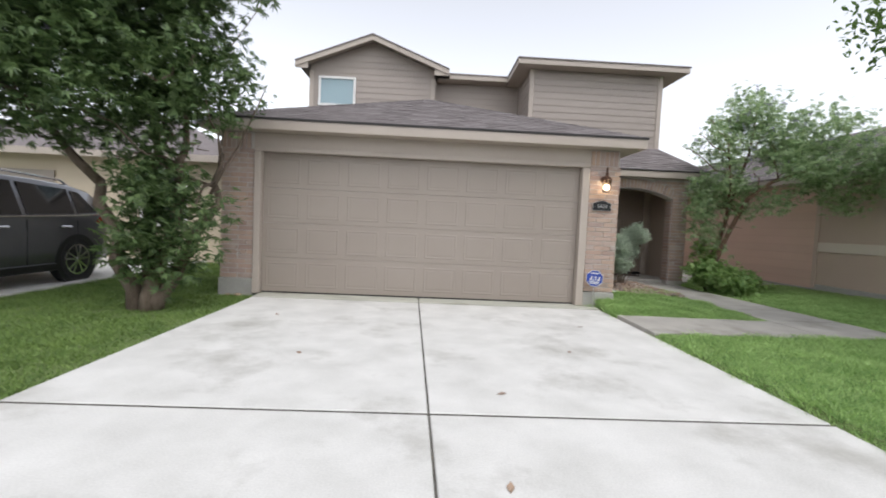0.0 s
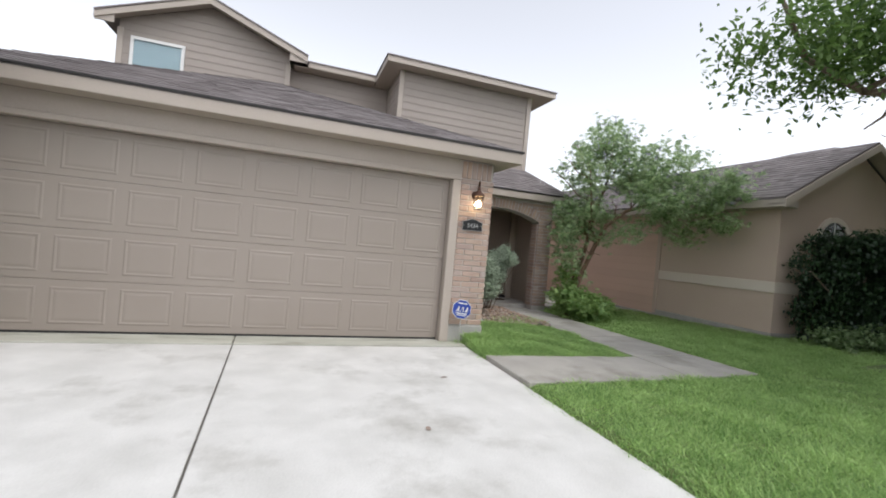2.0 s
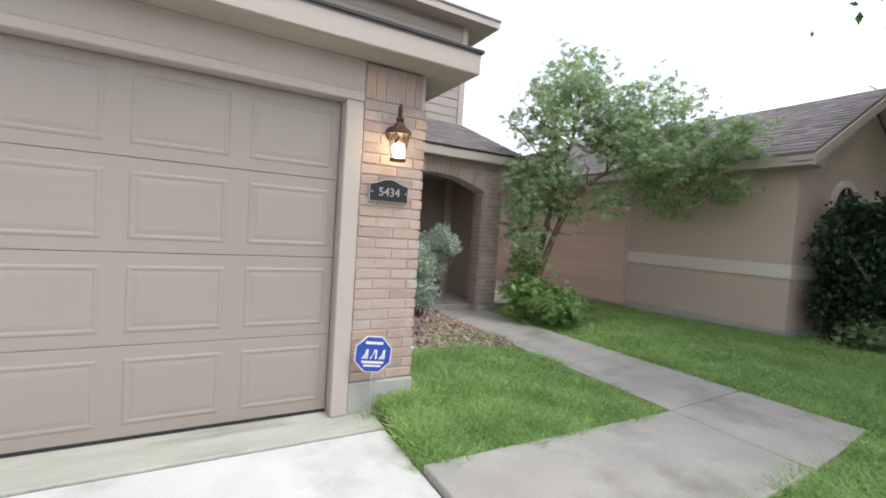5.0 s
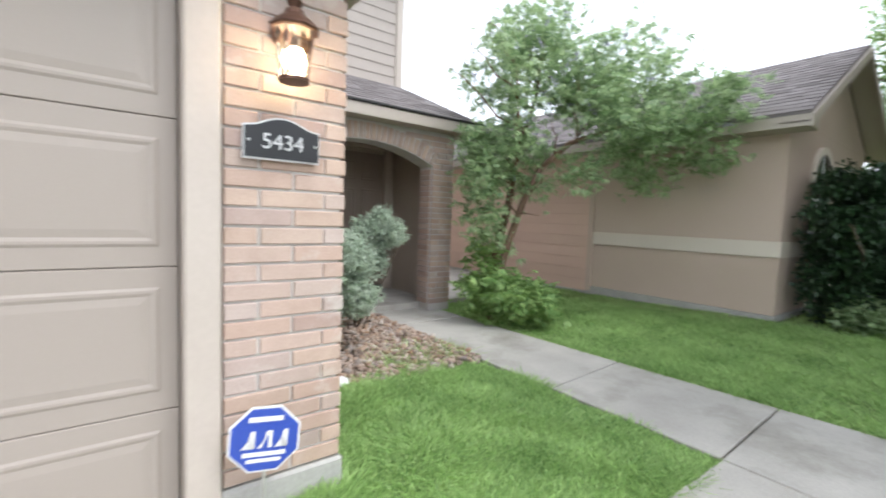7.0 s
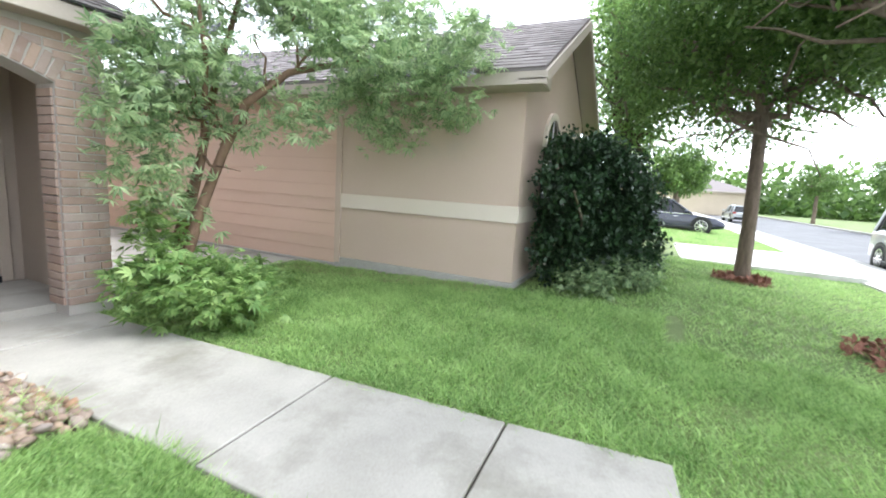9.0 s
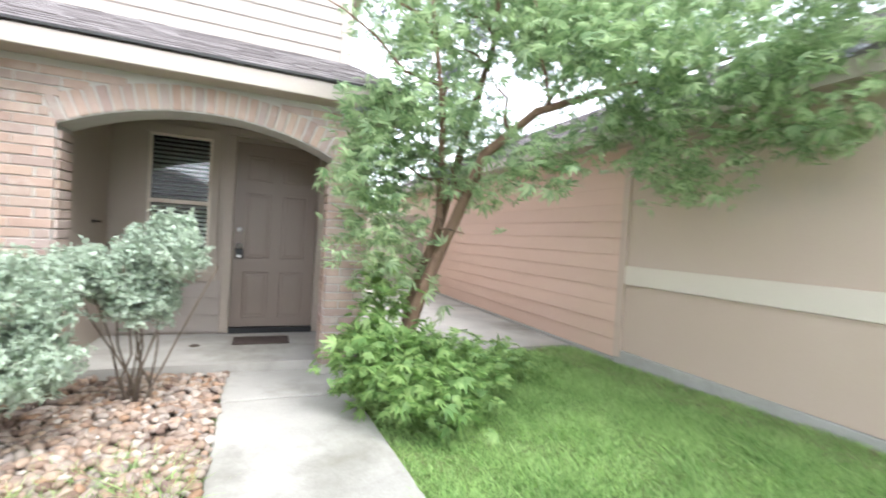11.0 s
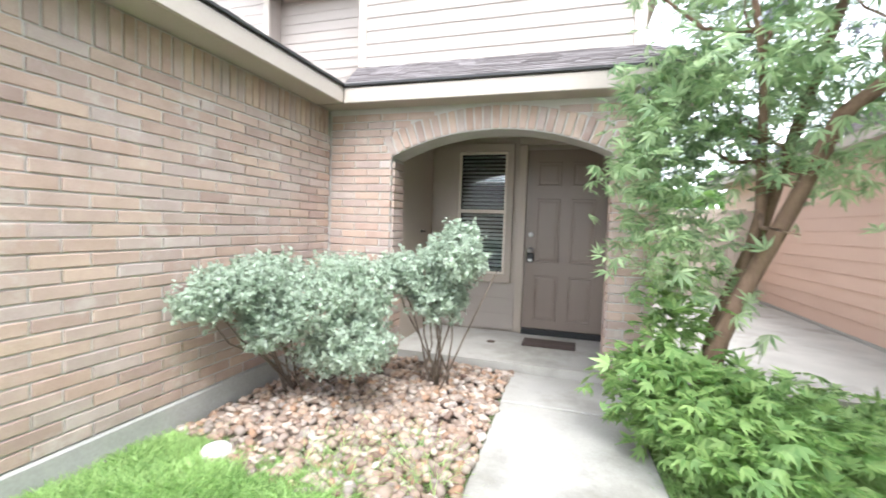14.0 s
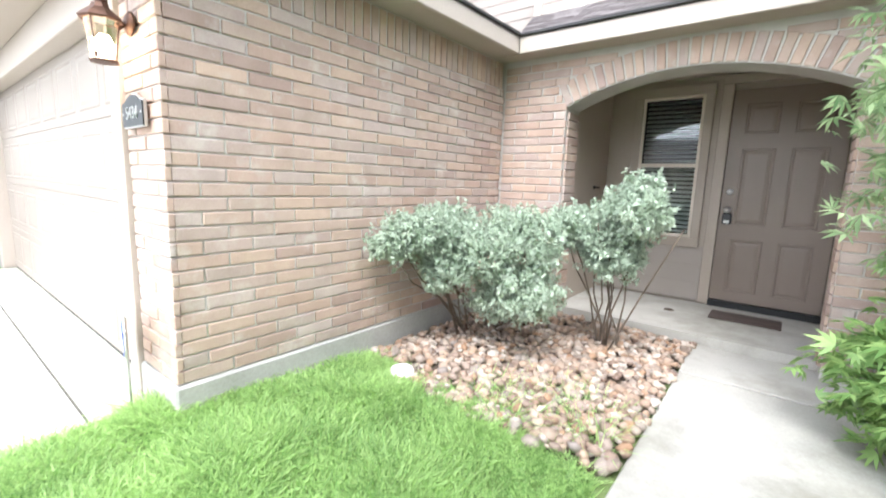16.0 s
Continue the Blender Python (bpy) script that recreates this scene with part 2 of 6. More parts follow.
def add_box(bm, x0, x1, y0, y1, z0, z1, bevel=0.0, m=None):
    r = bmesh.ops.create_cube(bm, size=1)
    vs = r["verts"]
    bmesh.ops.scale(bm, vec=(abs(x1 - x0), abs(y1 - y0), abs(z1 - z0)), verts=vs)
    bmesh.ops.translate(bm, vec=((x0 + x1) / 2, (y0 + y1) / 2, (z0 + z1) / 2), verts=vs)
    if bevel:
        es = list({e for v in vs for e in v.link_edges})
        out = bmesh.ops.bevel(bm, geom=es, offset=bevel, segments=1, affect="EDGES")
        vs = list({v for f in out["faces"] for v in f.verts} | {v for v in vs if v.is_valid})
    if m is not None:
        bmesh.ops.transform(bm, matrix=m, verts=[v for v in vs if v.is_valid])
    return bm


def box(x0, x1, y0, y1, z0, z1, bevel=0.0, m=None):
    return add_box(bmesh.new(), x0, x1, y0, y1, z0, z1, bevel, m)


def prism(points, z0, z1, bm=None, m=None):
    """A flat polygon of the plan, drawn up from z0 to z1."""
    bm = bm or bmesh.new()
    lo = [bm.verts.new((x, y, z0)) for x, y in points]
    hi = [bm.verts.new((x, y, z1)) for x, y in points]
    bm.faces.new(lo[::-1]), bm.faces.new(hi)
    k = len(points)
    for i in range(k):
        bm.faces.new((lo[i], lo[(i + 1) % k], hi[(i + 1) % k], hi[i]))
    if m is not None:
        bmesh.ops.transform(bm, matrix=m, verts=lo + hi)
    return bm


UP_Y = Matrix(((1, 0, 0, 0), (0, 0, 1, 0), (0, 1, 0, 0), (0, 0, 0, 1)))  # plan (x, y) -> (x, z)
UP_X = Matrix(((0, 0, 1, 0), (1, 0, 0, 0), (0, 1, 0, 0), (0, 0, 0, 1)))  # plan (x, y) -> (y, z), height -> x


def tube(points, radii, sides=8, bm=None):
    """A tapered round limb along the points."""
    bm = bm or bmesh.new()
    rings = []
    pts = [Vector(p) for p in points]
    for i, p in enumerate(pts):
        d = (pts[min(i + 1, len(pts) - 1)] - pts[max(i - 1, 0)]).normalized()
        u = d.orthogonal().normalized()
        if i:
            u = (last - d * last.dot(d)).normalized()
        last = u
        w = d.cross(u)
        rings.append([bm.verts.new(p + (u * math.cos(2 * math.pi * k / sides) + w * math.sin(2 * math.pi * k / sides)) * radii[i]) for k in range(sides)])
    for a, b in zip(rings, rings[1:]):
        for k in range(sides):
            bm.faces.new((a[k], a[(k + 1) % sides], b[(k + 1) % sides], b[k]))
    bm.faces.new(rings[0][::-1]), bm.faces.new(rings[-1])
    return bm


def lathe(profile, sides=16, m=None, bm=None):
    """A turned body from (radius, height) pairs about z."""
    bm = bm or bmesh.new()
    rings = [[bm.verts.new((max(r, 1e-4) * math.cos(2 * math.pi * k / sides), max(r, 1e-4) * math.sin(2 * math.pi * k / sides), z)) for k in range(sides)] for r, z in profile]
    for a, b in zip(rings, rings[1:]):
        for k in range(sides):
            bm.faces.new((a[k], a[(k + 1) % sides], b[(k + 1) % sides], b[k]))
    bm.faces.new(rings[0][::-1]), bm.faces.new(rings[-1])
    if m is not None:
        bmesh.ops.transform(bm, matrix=m, verts=[v for r in rings for v in r])
    return bm


def raw_mesh(name, verts, faces_n, material, parent=None):
    """One mesh from an array of loose polygons with faces_n corners each."""
    me = bpy.data.meshes.new(name)
    nv = len(verts)
    me.vertices.add(nv)
    me.vertices.foreach_set("co", np.asarray(verts, dtype=np.float32).ravel())
    me.loops.add(nv)
    me.loops.foreach_set("vertex_index", np.arange(nv, dtype=np.int32))
    k = nv // faces_n
    me.polygons.add(k)
    me.polygons.foreach_set("loop_start", np.arange(0, nv, faces_n, dtype=np.int32))
    me.update(calc_edges=True)
    me.materials.append(material)
    ob = new(name, me)
    if parent is not None:
        ob.parent = parent
        ob.matrix_parent_inverse = parent.matrix_basis.inverted()
    return ob


def grass_patch(name, label, regions, count, height, material, rng):
    """Blades as loose triangles over convex plan polygons given as (points) lists; stuff."""
    out = []
    areas = []
    for poly in regions:
        p = np.array(poly)
        x, y = p[:, 0], p[:, 1]
        areas.append(abs(np.dot(x, np.roll(y, 1)) - np.dot(y, np.roll(x, 1))) / 2)
    for poly, area in zip(regions, areas):
        k = int(count * area / sum(areas))
        p = np.array(poly)
        tri = [(p[0], p[i], p[i + 1]) for i in range(1, len(p) - 1)]
        ta = np.array([abs(np.cross(b - a, c - a)) for a, b, c in tri])
        pick = rng.choice(len(tri), k, p=ta / ta.sum())
        u, v = rng.random(k), rng.random(k)
        f = u + v > 1
        u[f], v[f] = 1 - u[f], 1 - v[f]
        A, B, C = (np.array([t[i] for t in tri])[pick] for i in range(3))
        xy = A + (B - A) * u[:, None] + (C - A) * v[:, None]
        z = ground_z(xy[:, 0], xy[:, 1])
        clump = 0.75 + 0.35 * np.sin(xy[:, 0] * 5.1 + np.sin(xy[:, 1] * 3.3) * 2) * np.sin(xy[:, 1] * 4.7 + np.sin(xy[:, 0] * 2.9) * 2)
        h = height * clump * rng.uniform(0.55, 1.25, k)
        ang = rng.uniform(0, 2 * np.pi, k)
        w = rng.uniform(0.003, 0.0095, k)
        dx, dy = np.cos(ang) * w, np.sin(ang) * w
        lean = rng.normal(0, 1.15, (k, 2)) * h[:, None]
        tri3 = np.zeros((k, 3, 3))
        tri3[:, 0] = np.stack([xy[:, 0] - dx, xy[:, 1] - dy, z - 0.01], 1)
        tri3[:, 1] = np.stack([xy[:, 0] + dx, xy[:, 1] + dy, z - 0.01], 1)
        tri3[:, 2] = np.stack([xy[:, 0] + lean[:, 0], xy[:, 1] + lean[:, 1], z + h], 1)
        out.append(tri3.reshape(-1, 3))
    ob = raw_mesh(name, np.concatenate(out), 3, material)
    return tagged(ob, label, "grass", kind="stuff")


def rand_frames(rng, k, tilt=0.6):
    """k random right-handed axes: outward, side, normal."""
    ang = rng.uniform(0, 2 * np.pi, k)
    el = rng.normal(-0.15, tilt, k)
    d = np.stack([np.cos(ang) * np.cos(el), np.sin(ang) * np.cos(el), np.sin(el)], 1)
    up = np.tile([0, 0, 1.0], (k, 1)) + rng.normal(0, 0.35, (k, 3))
    s = np.cross(d, up)
    s /= np.linalg.norm(s, axis=1)[:, None] + 1e-9
    n = np.cross(s, d)
    return d, s, n


def palmate(centres, size, rng, fingers=5, slim=0.13):
    """Hand-shaped leaves: lance-shaped leaflets that spread from one point."""
    k = len(centres)
    d, s, n = rand_frames(rng, k)
    sz = size * rng.uniform(0.6, 1.25, k)
    out = []
    for i in range(fingers):
        a = (i - (fingers - 1) / 2) * 0.55
        ln = sz * (1 - 0.13 * abs(i - (fingers - 1) / 2))
        dr = d * math.cos(a) + s * math.sin(a)
        sd = s * math.cos(a) - d * math.sin(a)
        droop = n * (-0.18 * ln)[:, None]
        w = (ln * slim)[:, None]
        L = ln[:, None]
        out.append(np.stack([centres, centres + dr * L * 0.45 + sd * w + n * 0.03 * L, centres + dr * L + droop, centres + dr * L * 0.45 - sd * w + n * 0.03 * L], 1).reshape(-1, 3))
    return np.concatenate(out)


def simple_leaves(centres, size, rng, wide=0.28):
    k = len(centres)
    d, s, n = rand_frames(rng, k, 0.8)
    sz = (size * rng.uniform(0.6, 1.3, k))[:, None]
    return np.stack([centres, centres + d * sz * 0.5 + s * sz * wide + n * sz * 0.08, centres + d * sz, centres + d * sz * 0.5 - s * sz * wide + n * sz * 0.08], 1).reshape(-1, 3)


def cloud(rng, blobs, count, clump=0.0, clumps=0, shell=0.35):
    """Points in ellipsoids (x, y, z, rx, ry, rz), gathered in clumps with gaps between."""
    vol = np.array([b[3] * b[4] * b[5] for b in blobs]) ** 0.75
    def sample(k):
        pick = rng.choice(len(blobs), k, p=vol / vol.sum())
        b = np.array(blobs)[pick]
        v = rng.normal(size=(k, 3))
        v /= np.linalg.norm(v, axis=1)[:, None]
        r = rng.uniform(0, 1, k) ** shell
        return b[:, :3] + v * r[:, None] * b[:, 3:]
    if not clumps:
        return sample(count)
    seeds = sample(clumps)
    per = rng.integers(0, clumps, count)
    return seeds[per] + rng.normal(0, clump, (count, 3)) * np.array([1, 1, 0.75])


# ---- ground, road, paving ----
def ground_z(x, y):
    x, y = np.asarray(x, float), np.asarray(y, float)
    rise = np.clip((x - 2.84) / 0.08, 0, 1) * 0.05 + np.clip((x - 6.2) / 2.6, 0, 1) * 0.14 * np.clip((y - 1.5) / 3, 0, 1) * (1 - 0.7 * np.clip((y - 6) / 2.7, 0, 1))
    bank = 0.055 * np.clip((x - 2.84) / 0.08, 0, 1) * np.clip((y - 5.3) / 0.6, 0, 1) * np.clip((7.3 - y) / 0.4, 0, 1) * np.clip((4.9 - x) / 1.2, 0, 1)
    z = -0.03 + rise + bank
    return np.where(y < -0.65, -0.16, z)


def build_ground():
    xs = sorted(set([-900, -200, -60, -25, -12, -7, -4, -2.36, 2.84, 2.92, 3.7, 4.9, 5.0, 6.2, 7.5, 8.8, 11, 14, 20, 30, 60, 200, 900]))
    ys = sorted(set([-900, -200, -60, -25, -12, -6, -0.66, -0.64, 0.0, 1.0, 1.5, 3, 4.5, 5.3, 5.9, 6, 6.9, 7.3, 7.5, 8.7, 10, 11, 14, 20, 40, 120, 400, 900]))
    bm = bmesh.new()
    g = [[bm.verts.new((x, y, float(ground_z(x, y)))) for x in xs] for y in ys]
    for j in range(len(ys) - 1):
        for i in range(len(xs) - 1):
            bm.faces.new((g[j][i], g[j][i + 1], g[j + 1][i + 1], g[j + 1][i]))
    return setting("ground", bm, SOIL, "earth under a green lawn that runs to the horizon", "ground")


build_ground()


def slab(points, z1, material, parent, z0=-0.12, name="slab", inset=0.006):
    c = np.mean(points, axis=0)
    bm = prism(points, z0, z1)
    tops = [e for e in bm.edges if all(v.co.z > z1 - 1e-5 for v in e.verts)]
    bmesh.ops.bevel(bm, geom=tops, offset=inset, segments=1, affect="EDGES")
    return part(name, bm, material, parent)


driveway = setting("driveway", prism([(-2.34, -0.7), (2.83, -0.7), (2.83, 5.98), (-2.34, 5.98)], -0.14, -0.007), JOINT, "pale stained concrete driveway with dark joints", "driveway")
G = 0.007


def mid_joint(y):
    return 0.305 - 0.0365 * y


for ya, yb, z in ((5.72 + G, 6.12, 0.012), (1.95 + 0.017, 5.72 - G, 0.0), (-0.7, 1.95 - 0.017, 0.0)):
    ja, jb = mid_joint(ya), mid_joint(yb)
    con = LIPCON if z else CONCRETE
    slab([(-2.35, ya), (ja - G, ya), (jb - G, yb), (-2.35, yb)], z, con, driveway)
    slab([(ja + G, ya), (2.84, ya), (2.84, yb), (jb + G, yb)], z, con, driveway)

garden_path = setting("garden_path", prism([(5.02, 4.24), (6.13, 4.34), (5.9, 9.2), (5.0, 9.2)], -0.1, 0.028), JOINT, "grey concrete garden path to the front door", "path")
slab([(2.85, 4.17), (4.995, 4.2), (4.995, 5.12), (2.85, 5.16)], 0.046, PATHCON, garden_path)
slab([(4.999, 4.2), (6.16, 4.32), (6.1, 5.16), (4.999, 5.12)], 0.05, PATHCON, garden_path)
slab([(5.0, 5.135), (6.1, 5.175), (6.03, 6.36), (4.99, 6.28)], 0.05, PATHCON, garden_path)
slab([(4.99, 6.295), (6.03, 6.375), (5.92, 8.49), (4.96, 8.49)], 0.05, PATHCON, garden_path)
slab([(4.96, 8.505), (5.92, 8.505), (5.9, 9.19), (4.93, 9.19)], 0.055, PATHCON, garden_path)
porch_floor = setting("porch_floor", prism([(3.3, 9.2), (6.02, 9.2), (6.02, 10.4), (3.3, 10.4)], -0.1, 0.13), PATHCON, "grey concrete porch slab before the front door", "floor")
side_slab = setting("side_pavement", prism([(6.1, 9.3), (8.86, 9.45), (8.86, 15), (6.1, 15)], -0.1, 0.1), PATHCON, "pale concrete strip between the two houses", "pavement")

pavement = setting("pavement", box(2.9, 140, -0.35, 0.85, -0.2, 0.06), CONCRETE, "pale concrete sidewalk along the street", "pavement")
setting("pavement_2", box(-140, -2.4, -0.35, 0.75, -0.2, 0.0), CONCRETE, "pale concrete sidewalk along the street", "pavement")
setting("kerb", box(2.9, 140, -0.64, -0.36, -0.2, 0.05, 0.02), FOUNDATION, "grey concrete kerb along the road", "kerb")
setting("road", box(-140, 140, -8.6, -0.72, -0.3, -0.13), ASPHALT, "grey asphalt residential road", "road")
setting("kerb_2", box(-140, 140, -8.9, -8.62, -0.2, 0.0, 0.02), FOUNDATION, "grey concrete kerb along the road", "kerb")
setting("neighbour_driveway", prism([(14.4, 0.76), (18.6, 0.76), (17.8, 6.4), (14.6, 6.4)], -0.1, 0.13), CONCRETE, "pale concrete driveway of the next house", "driveway")
setting("neighbour_driveway_2", prism([(-9.6, 0.76), (-5.35, 0.76), (-5.35, 11), (-9.6, 11)], -0.1, 0.0), CONCRETE, "grey concrete driveway of the next house", "driveway")

# ---- walls of the house ----
BC, BL, BH = 0.0727, 0.25, 0.0632  # course, brick length, brick height
brick_cache = {}


def brick_mesh(lx, depth, h):
    key = (round(lx, 3), round(depth, 3), round(h, 3))
    if key not in brick_cache:
        brick_cache[key] = mesh_of("brick", box(-lx / 2, lx / 2, -depth / 2, depth / 2, -h / 2, h / 2, 0.004), BRICK)
    return brick_cache[key]


def lay(wall, x, y, z, turn=0, lx=BL, h=BH, depth=0.03, roll=0):
    ob = new("brick", brick_mesh(lx, depth, h))
    ob.parent = wall
    j = random.uniform(-0.0025, 0.0025)
    ob.matrix_basis = pose(x + (j if turn else 0), y + (0 if turn else j), z, 0, roll, turn + random.uniform(-0.3, 0.3))


def brick_run(wall, a, b, z0, z1, put, cut=None):
    """Courses from a to b along a wall; put(mid, z, length) lays one brick; cut(z) gives a gap (from, to) to leave open."""
    n = int((z1 - z0) / BC + 0.01)
    for i in range(n):
        z = z0 + (i + 0.5) * BC
        gap = cut(z) if cut else None
        spans = [(a, b)] if not gap else [(a, gap[0]), (gap[1], b)]
        for s0, s1 in spans:
            p = s0 - (0.5 * (BL + 0.011) if i % 2 else 0)
            while p < s1 - 0.02:
                q0, q1 = max(p, s0), min(p + BL, s1)
                if q1 - q0 > 0.035:
                    put((q0 + q1) / 2, z, round((q1 - q0) / 0.03) * 0.03 if q1 - q0 < BL - 0.01 else BL)
                p += BL + 0.011


BASE, TOPZ = 0.235, 2.44
SOLD = 0.24  # height of the upright course under the eaves
garage_wall_right = setting("wall_garage_right", box(2.67, 3.125, 6.010, 8.95, BASE, TOPZ), MORTAR, "tan brick garage wall with pale mortar", "wall")
wall_garage_left = setting("wall_garage_left", box(-2.93, -2.47, 6.010, 9.5, BASE, TOPZ), MORTAR, "tan brick garage pier with pale mortar", "wall")
setting("foundation", box(2.655, 3.155, 5.985, 9.0, -0.1, BASE - 0.004, 0.012), FOUNDATION, "exposed grey concrete foundation of the brick wall", "foundation")
setting("foundation_2", box(-2.97, -2.46, 5.985, 9.5, -0.1, BASE - 0.004, 0.012), FOUNDATION, "exposed grey concrete foundation of the brick pier", "foundation")

# arch wall of the porch
AX0, AX1, ASP, AAP, AY = 3.78, 5.72, 1.99, 2.215, 8.97
AR = ((AX1 - AX0) ** 2 / 4 + (AAP - ASP) ** 2) / (2 * (AAP - ASP))
ACX, ACZ = (AX0 + AX1) / 2, AAP - AR


def arch_z(x, extra=0.0):
    return ACZ + math.sqrt(max((AR + extra) ** 2 - (x - ACX) ** 2, 0))


def arch_outline():
    pts = [(3.1, 0.0), (AX0, 0.0)]
    pts += [(AX0 + (AX1 - AX0) * i / 20, arch_z(AX0 + (AX1 - AX0) * i / 20)) for i in range(21)]
    return pts + [(AX1, 0.0), (6.06, 0.0), (6.06, TOPZ), (3.1, TOPZ)]


arch_wall = setting("wall_porch_front", prism(arch_outline(), 8.984, 9.28, m=UP_Y), MORTAR, "tan brick porch wall with a low arched opening", "wall")
setting("wall_porch_left", box(3.42, 3.72, 9.281, 10.39, 0.1, TOPZ), TAUPE, "taupe painted side wall inside the porch", "wall")
setting("wall_entry", box(3.42, 6.04, 10.45, 10.6, 0.1, TOPZ + 0.9), TAUPE, "taupe painted wall behind the front door", "wall")
setting("wall_porch_right", box(5.98, 6.05, 9.281, 10.45, 0.0, TOPZ), TAUPE, "taupe painted side wall of the porch", "wall")
setting("wall_house_right", box(5.9, 6.05, 10.6, 18, 0.0, 5.3), SIDING, "taupe side wall of the two-storey house", "wall")
setting("porch_ceiling", box(3.3, 6.04, 9.2, 10.44, TOPZ, TOPZ + 0.05), SOFFIT, "painted porch ceiling", "ceiling")

# garage front: frieze, jambs, lintel
setting("garage_frieze", box(-2.46, 2.66, 5.985, 6.2, 2.23, 2.438), TRIM, "beige painted frieze board above the garage door", "trim")
setting("garage_lintel", box(-2.46, 2.66, 5.965, 6.13, 2.165, 2.228, 0.006), TRIM, "beige painted moulding above the garage door", "trim")
for nm, xa, xb in (("garage_jamb", -2.46, -2.36), ("garage_jamb_2", 2.54, 2.66)):
    setting(nm, box(xa, xb, 5.97, 6.14, 0.013, 2.163, 0.008), TRIM, "beige painted jamb beside the garage door", "trim")


def garage_door():
    d = thing("garage_door", "closed beige panelled two-car garage door", "garage door", at=(0.09, 6.1, 0.012))
    x0, x1, y = -2.355, 2.535, 6.09
    rows, cols = 4, 8
    h = 2.13 / rows
    w = (x1 - x0) / cols
    for r in range(rows):
        z0, z1 = 0.035 + r * h, 0.035 + (r + 1) * h - 0.003
        part("section", box(x0, x1, y, y + 0.045, z0, z1, 0.003), GDOOR, d)
        for c in range(cols):
            a, b = x0 + c * w + 0.058, x0 + (c + 1) * w - 0.058
            za, zb = z0 + 0.072, z1 - 0.072
            bm = bmesh.new()  # pressed panel: raised lip, then a raised field
            outer = [(a, za), (b, za), (b, zb), (a, zb)]
            def ring(k, dy):
                return [bm.verts.new((px + (k if px == a else -k), y + dy, pz + (k if pz == za else -k))) for px, pz in outer]
            rings = [ring(0, -0.0005), ring(0.01, -0.0055), ring(0.02, -0.0055), ring(0.032, -0.0012), ring(0.06, -0.0045)]
            for p, q in zip(rings, rings[1:]):
                for i in range(4):
                    bm.faces.new((p[i], p[(i + 1) % 4], q[(i + 1) % 4], q[i]))
            bm.faces.new(rings[-1])
            part("panel", bm, GDOOR, d)
    part("rubber_seal", box(x0, x1, y + 0.003, y + 0.04, 0.0, 0.0345), RUBBER, d, "black rubber bottom seal")


garage_door()


# ---- lap siding ----
def siding(a, b, z0, z1, put, material, exposure=0.165, base=None, top=None):
    """Each plank is a wedge that laps the one below. put gives the matrix from (along, out, up) to the wall."""
    wall = base
    n = int(math.ceil((z1 - z0) / exposure))
    for i in range(n):
        lo, hi = z0 + i * exposure, min(z0 + (i + 1) * exposure + 0.015, z1)
        s0, s1 = a, b
        if top:
            s0, s1 = top((lo + hi) / 2)
        if s1 - s0 < 0.05 or hi - lo < 0.02:
            continue
        bm = bmesh.new()
        sec = [(0.0, lo + 0.004), (0.018, lo), (0.019, lo + 0.01), (0.007, hi), (0.0, hi)]
        A = [bm.verts.new((s0, o, z)) for o, z in sec]
        B = [bm.verts.new((s1, o, z)) for o, z in sec]
        k = len(sec)
        bm.faces.new(A[::-1]), bm.faces.new(B)
        for j in range(k):
            bm.faces.new((A[j], A[(j + 1) % k], B[(j + 1) % k], B[j]))
        bmesh.ops.transform(bm, matrix=put, verts=bm.verts)
        part("plank", bm, material, wall)


def facing_front(y):  # out is -y
    return Matrix(((1, 0, 0, 0), (0, -1, 0, y), (0, 0, 1, 0), (0, 0, 0, 1)))


def facing_left(x):  # out is -x, along is y
    return Matrix(((0, -1, 0, x), (1, 0, 0, 0), (0, 0, 1, 0), (0, 0, 0, 1)))


# upper box over the porch
wall_upper = setting("wall_upper_front", box(2.66, 6.04, 10.47, 10.62, 3.1, 5.3), SIDING, "taupe lap-sided wall of the upper storey", "wall")
siding(2.7, 5.97, 3.2, 5.24, facing_front(10.468), SIDING, base=wall_upper)
part("corner_board", box(2.62, 2.72, 10.43, 10.5, 3.1, 5.24, 0.005), TRIM, wall_upper)
part("corner_board", box(5.95, 6.07, 10.43, 10.5, 2.9, 5.24, 0.005), TRIM, wall_upper)
wall_upper_side = setting("wall_upper_left", box(2.66, 2.8, 10.62, 12.1, 3.0, 5.3), SIDING, "taupe lap-sided flank of the upper storey", "wall")
siding(10.5, 11.98, 3.2, 5.24, facing_left(2.658), SIDING, base=wall_upper_side)
wall_mid = setting("wall_upper_middle", box(0.2, 2.66, 12.0, 12.15, 3.0, 5.3), SIDING, "taupe lap-sided wall set back between gables", "wall")
siding(0.2, 2.64, 3.2, 5.24, facing_front(11.998), SIDING, base=wall_mid)
GX0, GX1, GAP, GY = -3.21, 0.2, -1.505, 11.65
gable_pts = [(GX0, 3.0), (GX1, 3.0), (GX1, 5.47), (GAP, 6.13), (GX0, 5.47)]
wall_gable = setting("wall_gable", prism(gable_pts, GY + 0.002, GY + 0.15, m=UP_Y), SIDING, "taupe lap-sided gable wall of the upper storey", "wall")


def gable_span(z):
    if z < 5.42:
        return GX0, GX1
    f = (z - 5.42) / 0.68
    return GX0 + (GAP - GX0) * f, GX1 + (GAP - GX1) * f


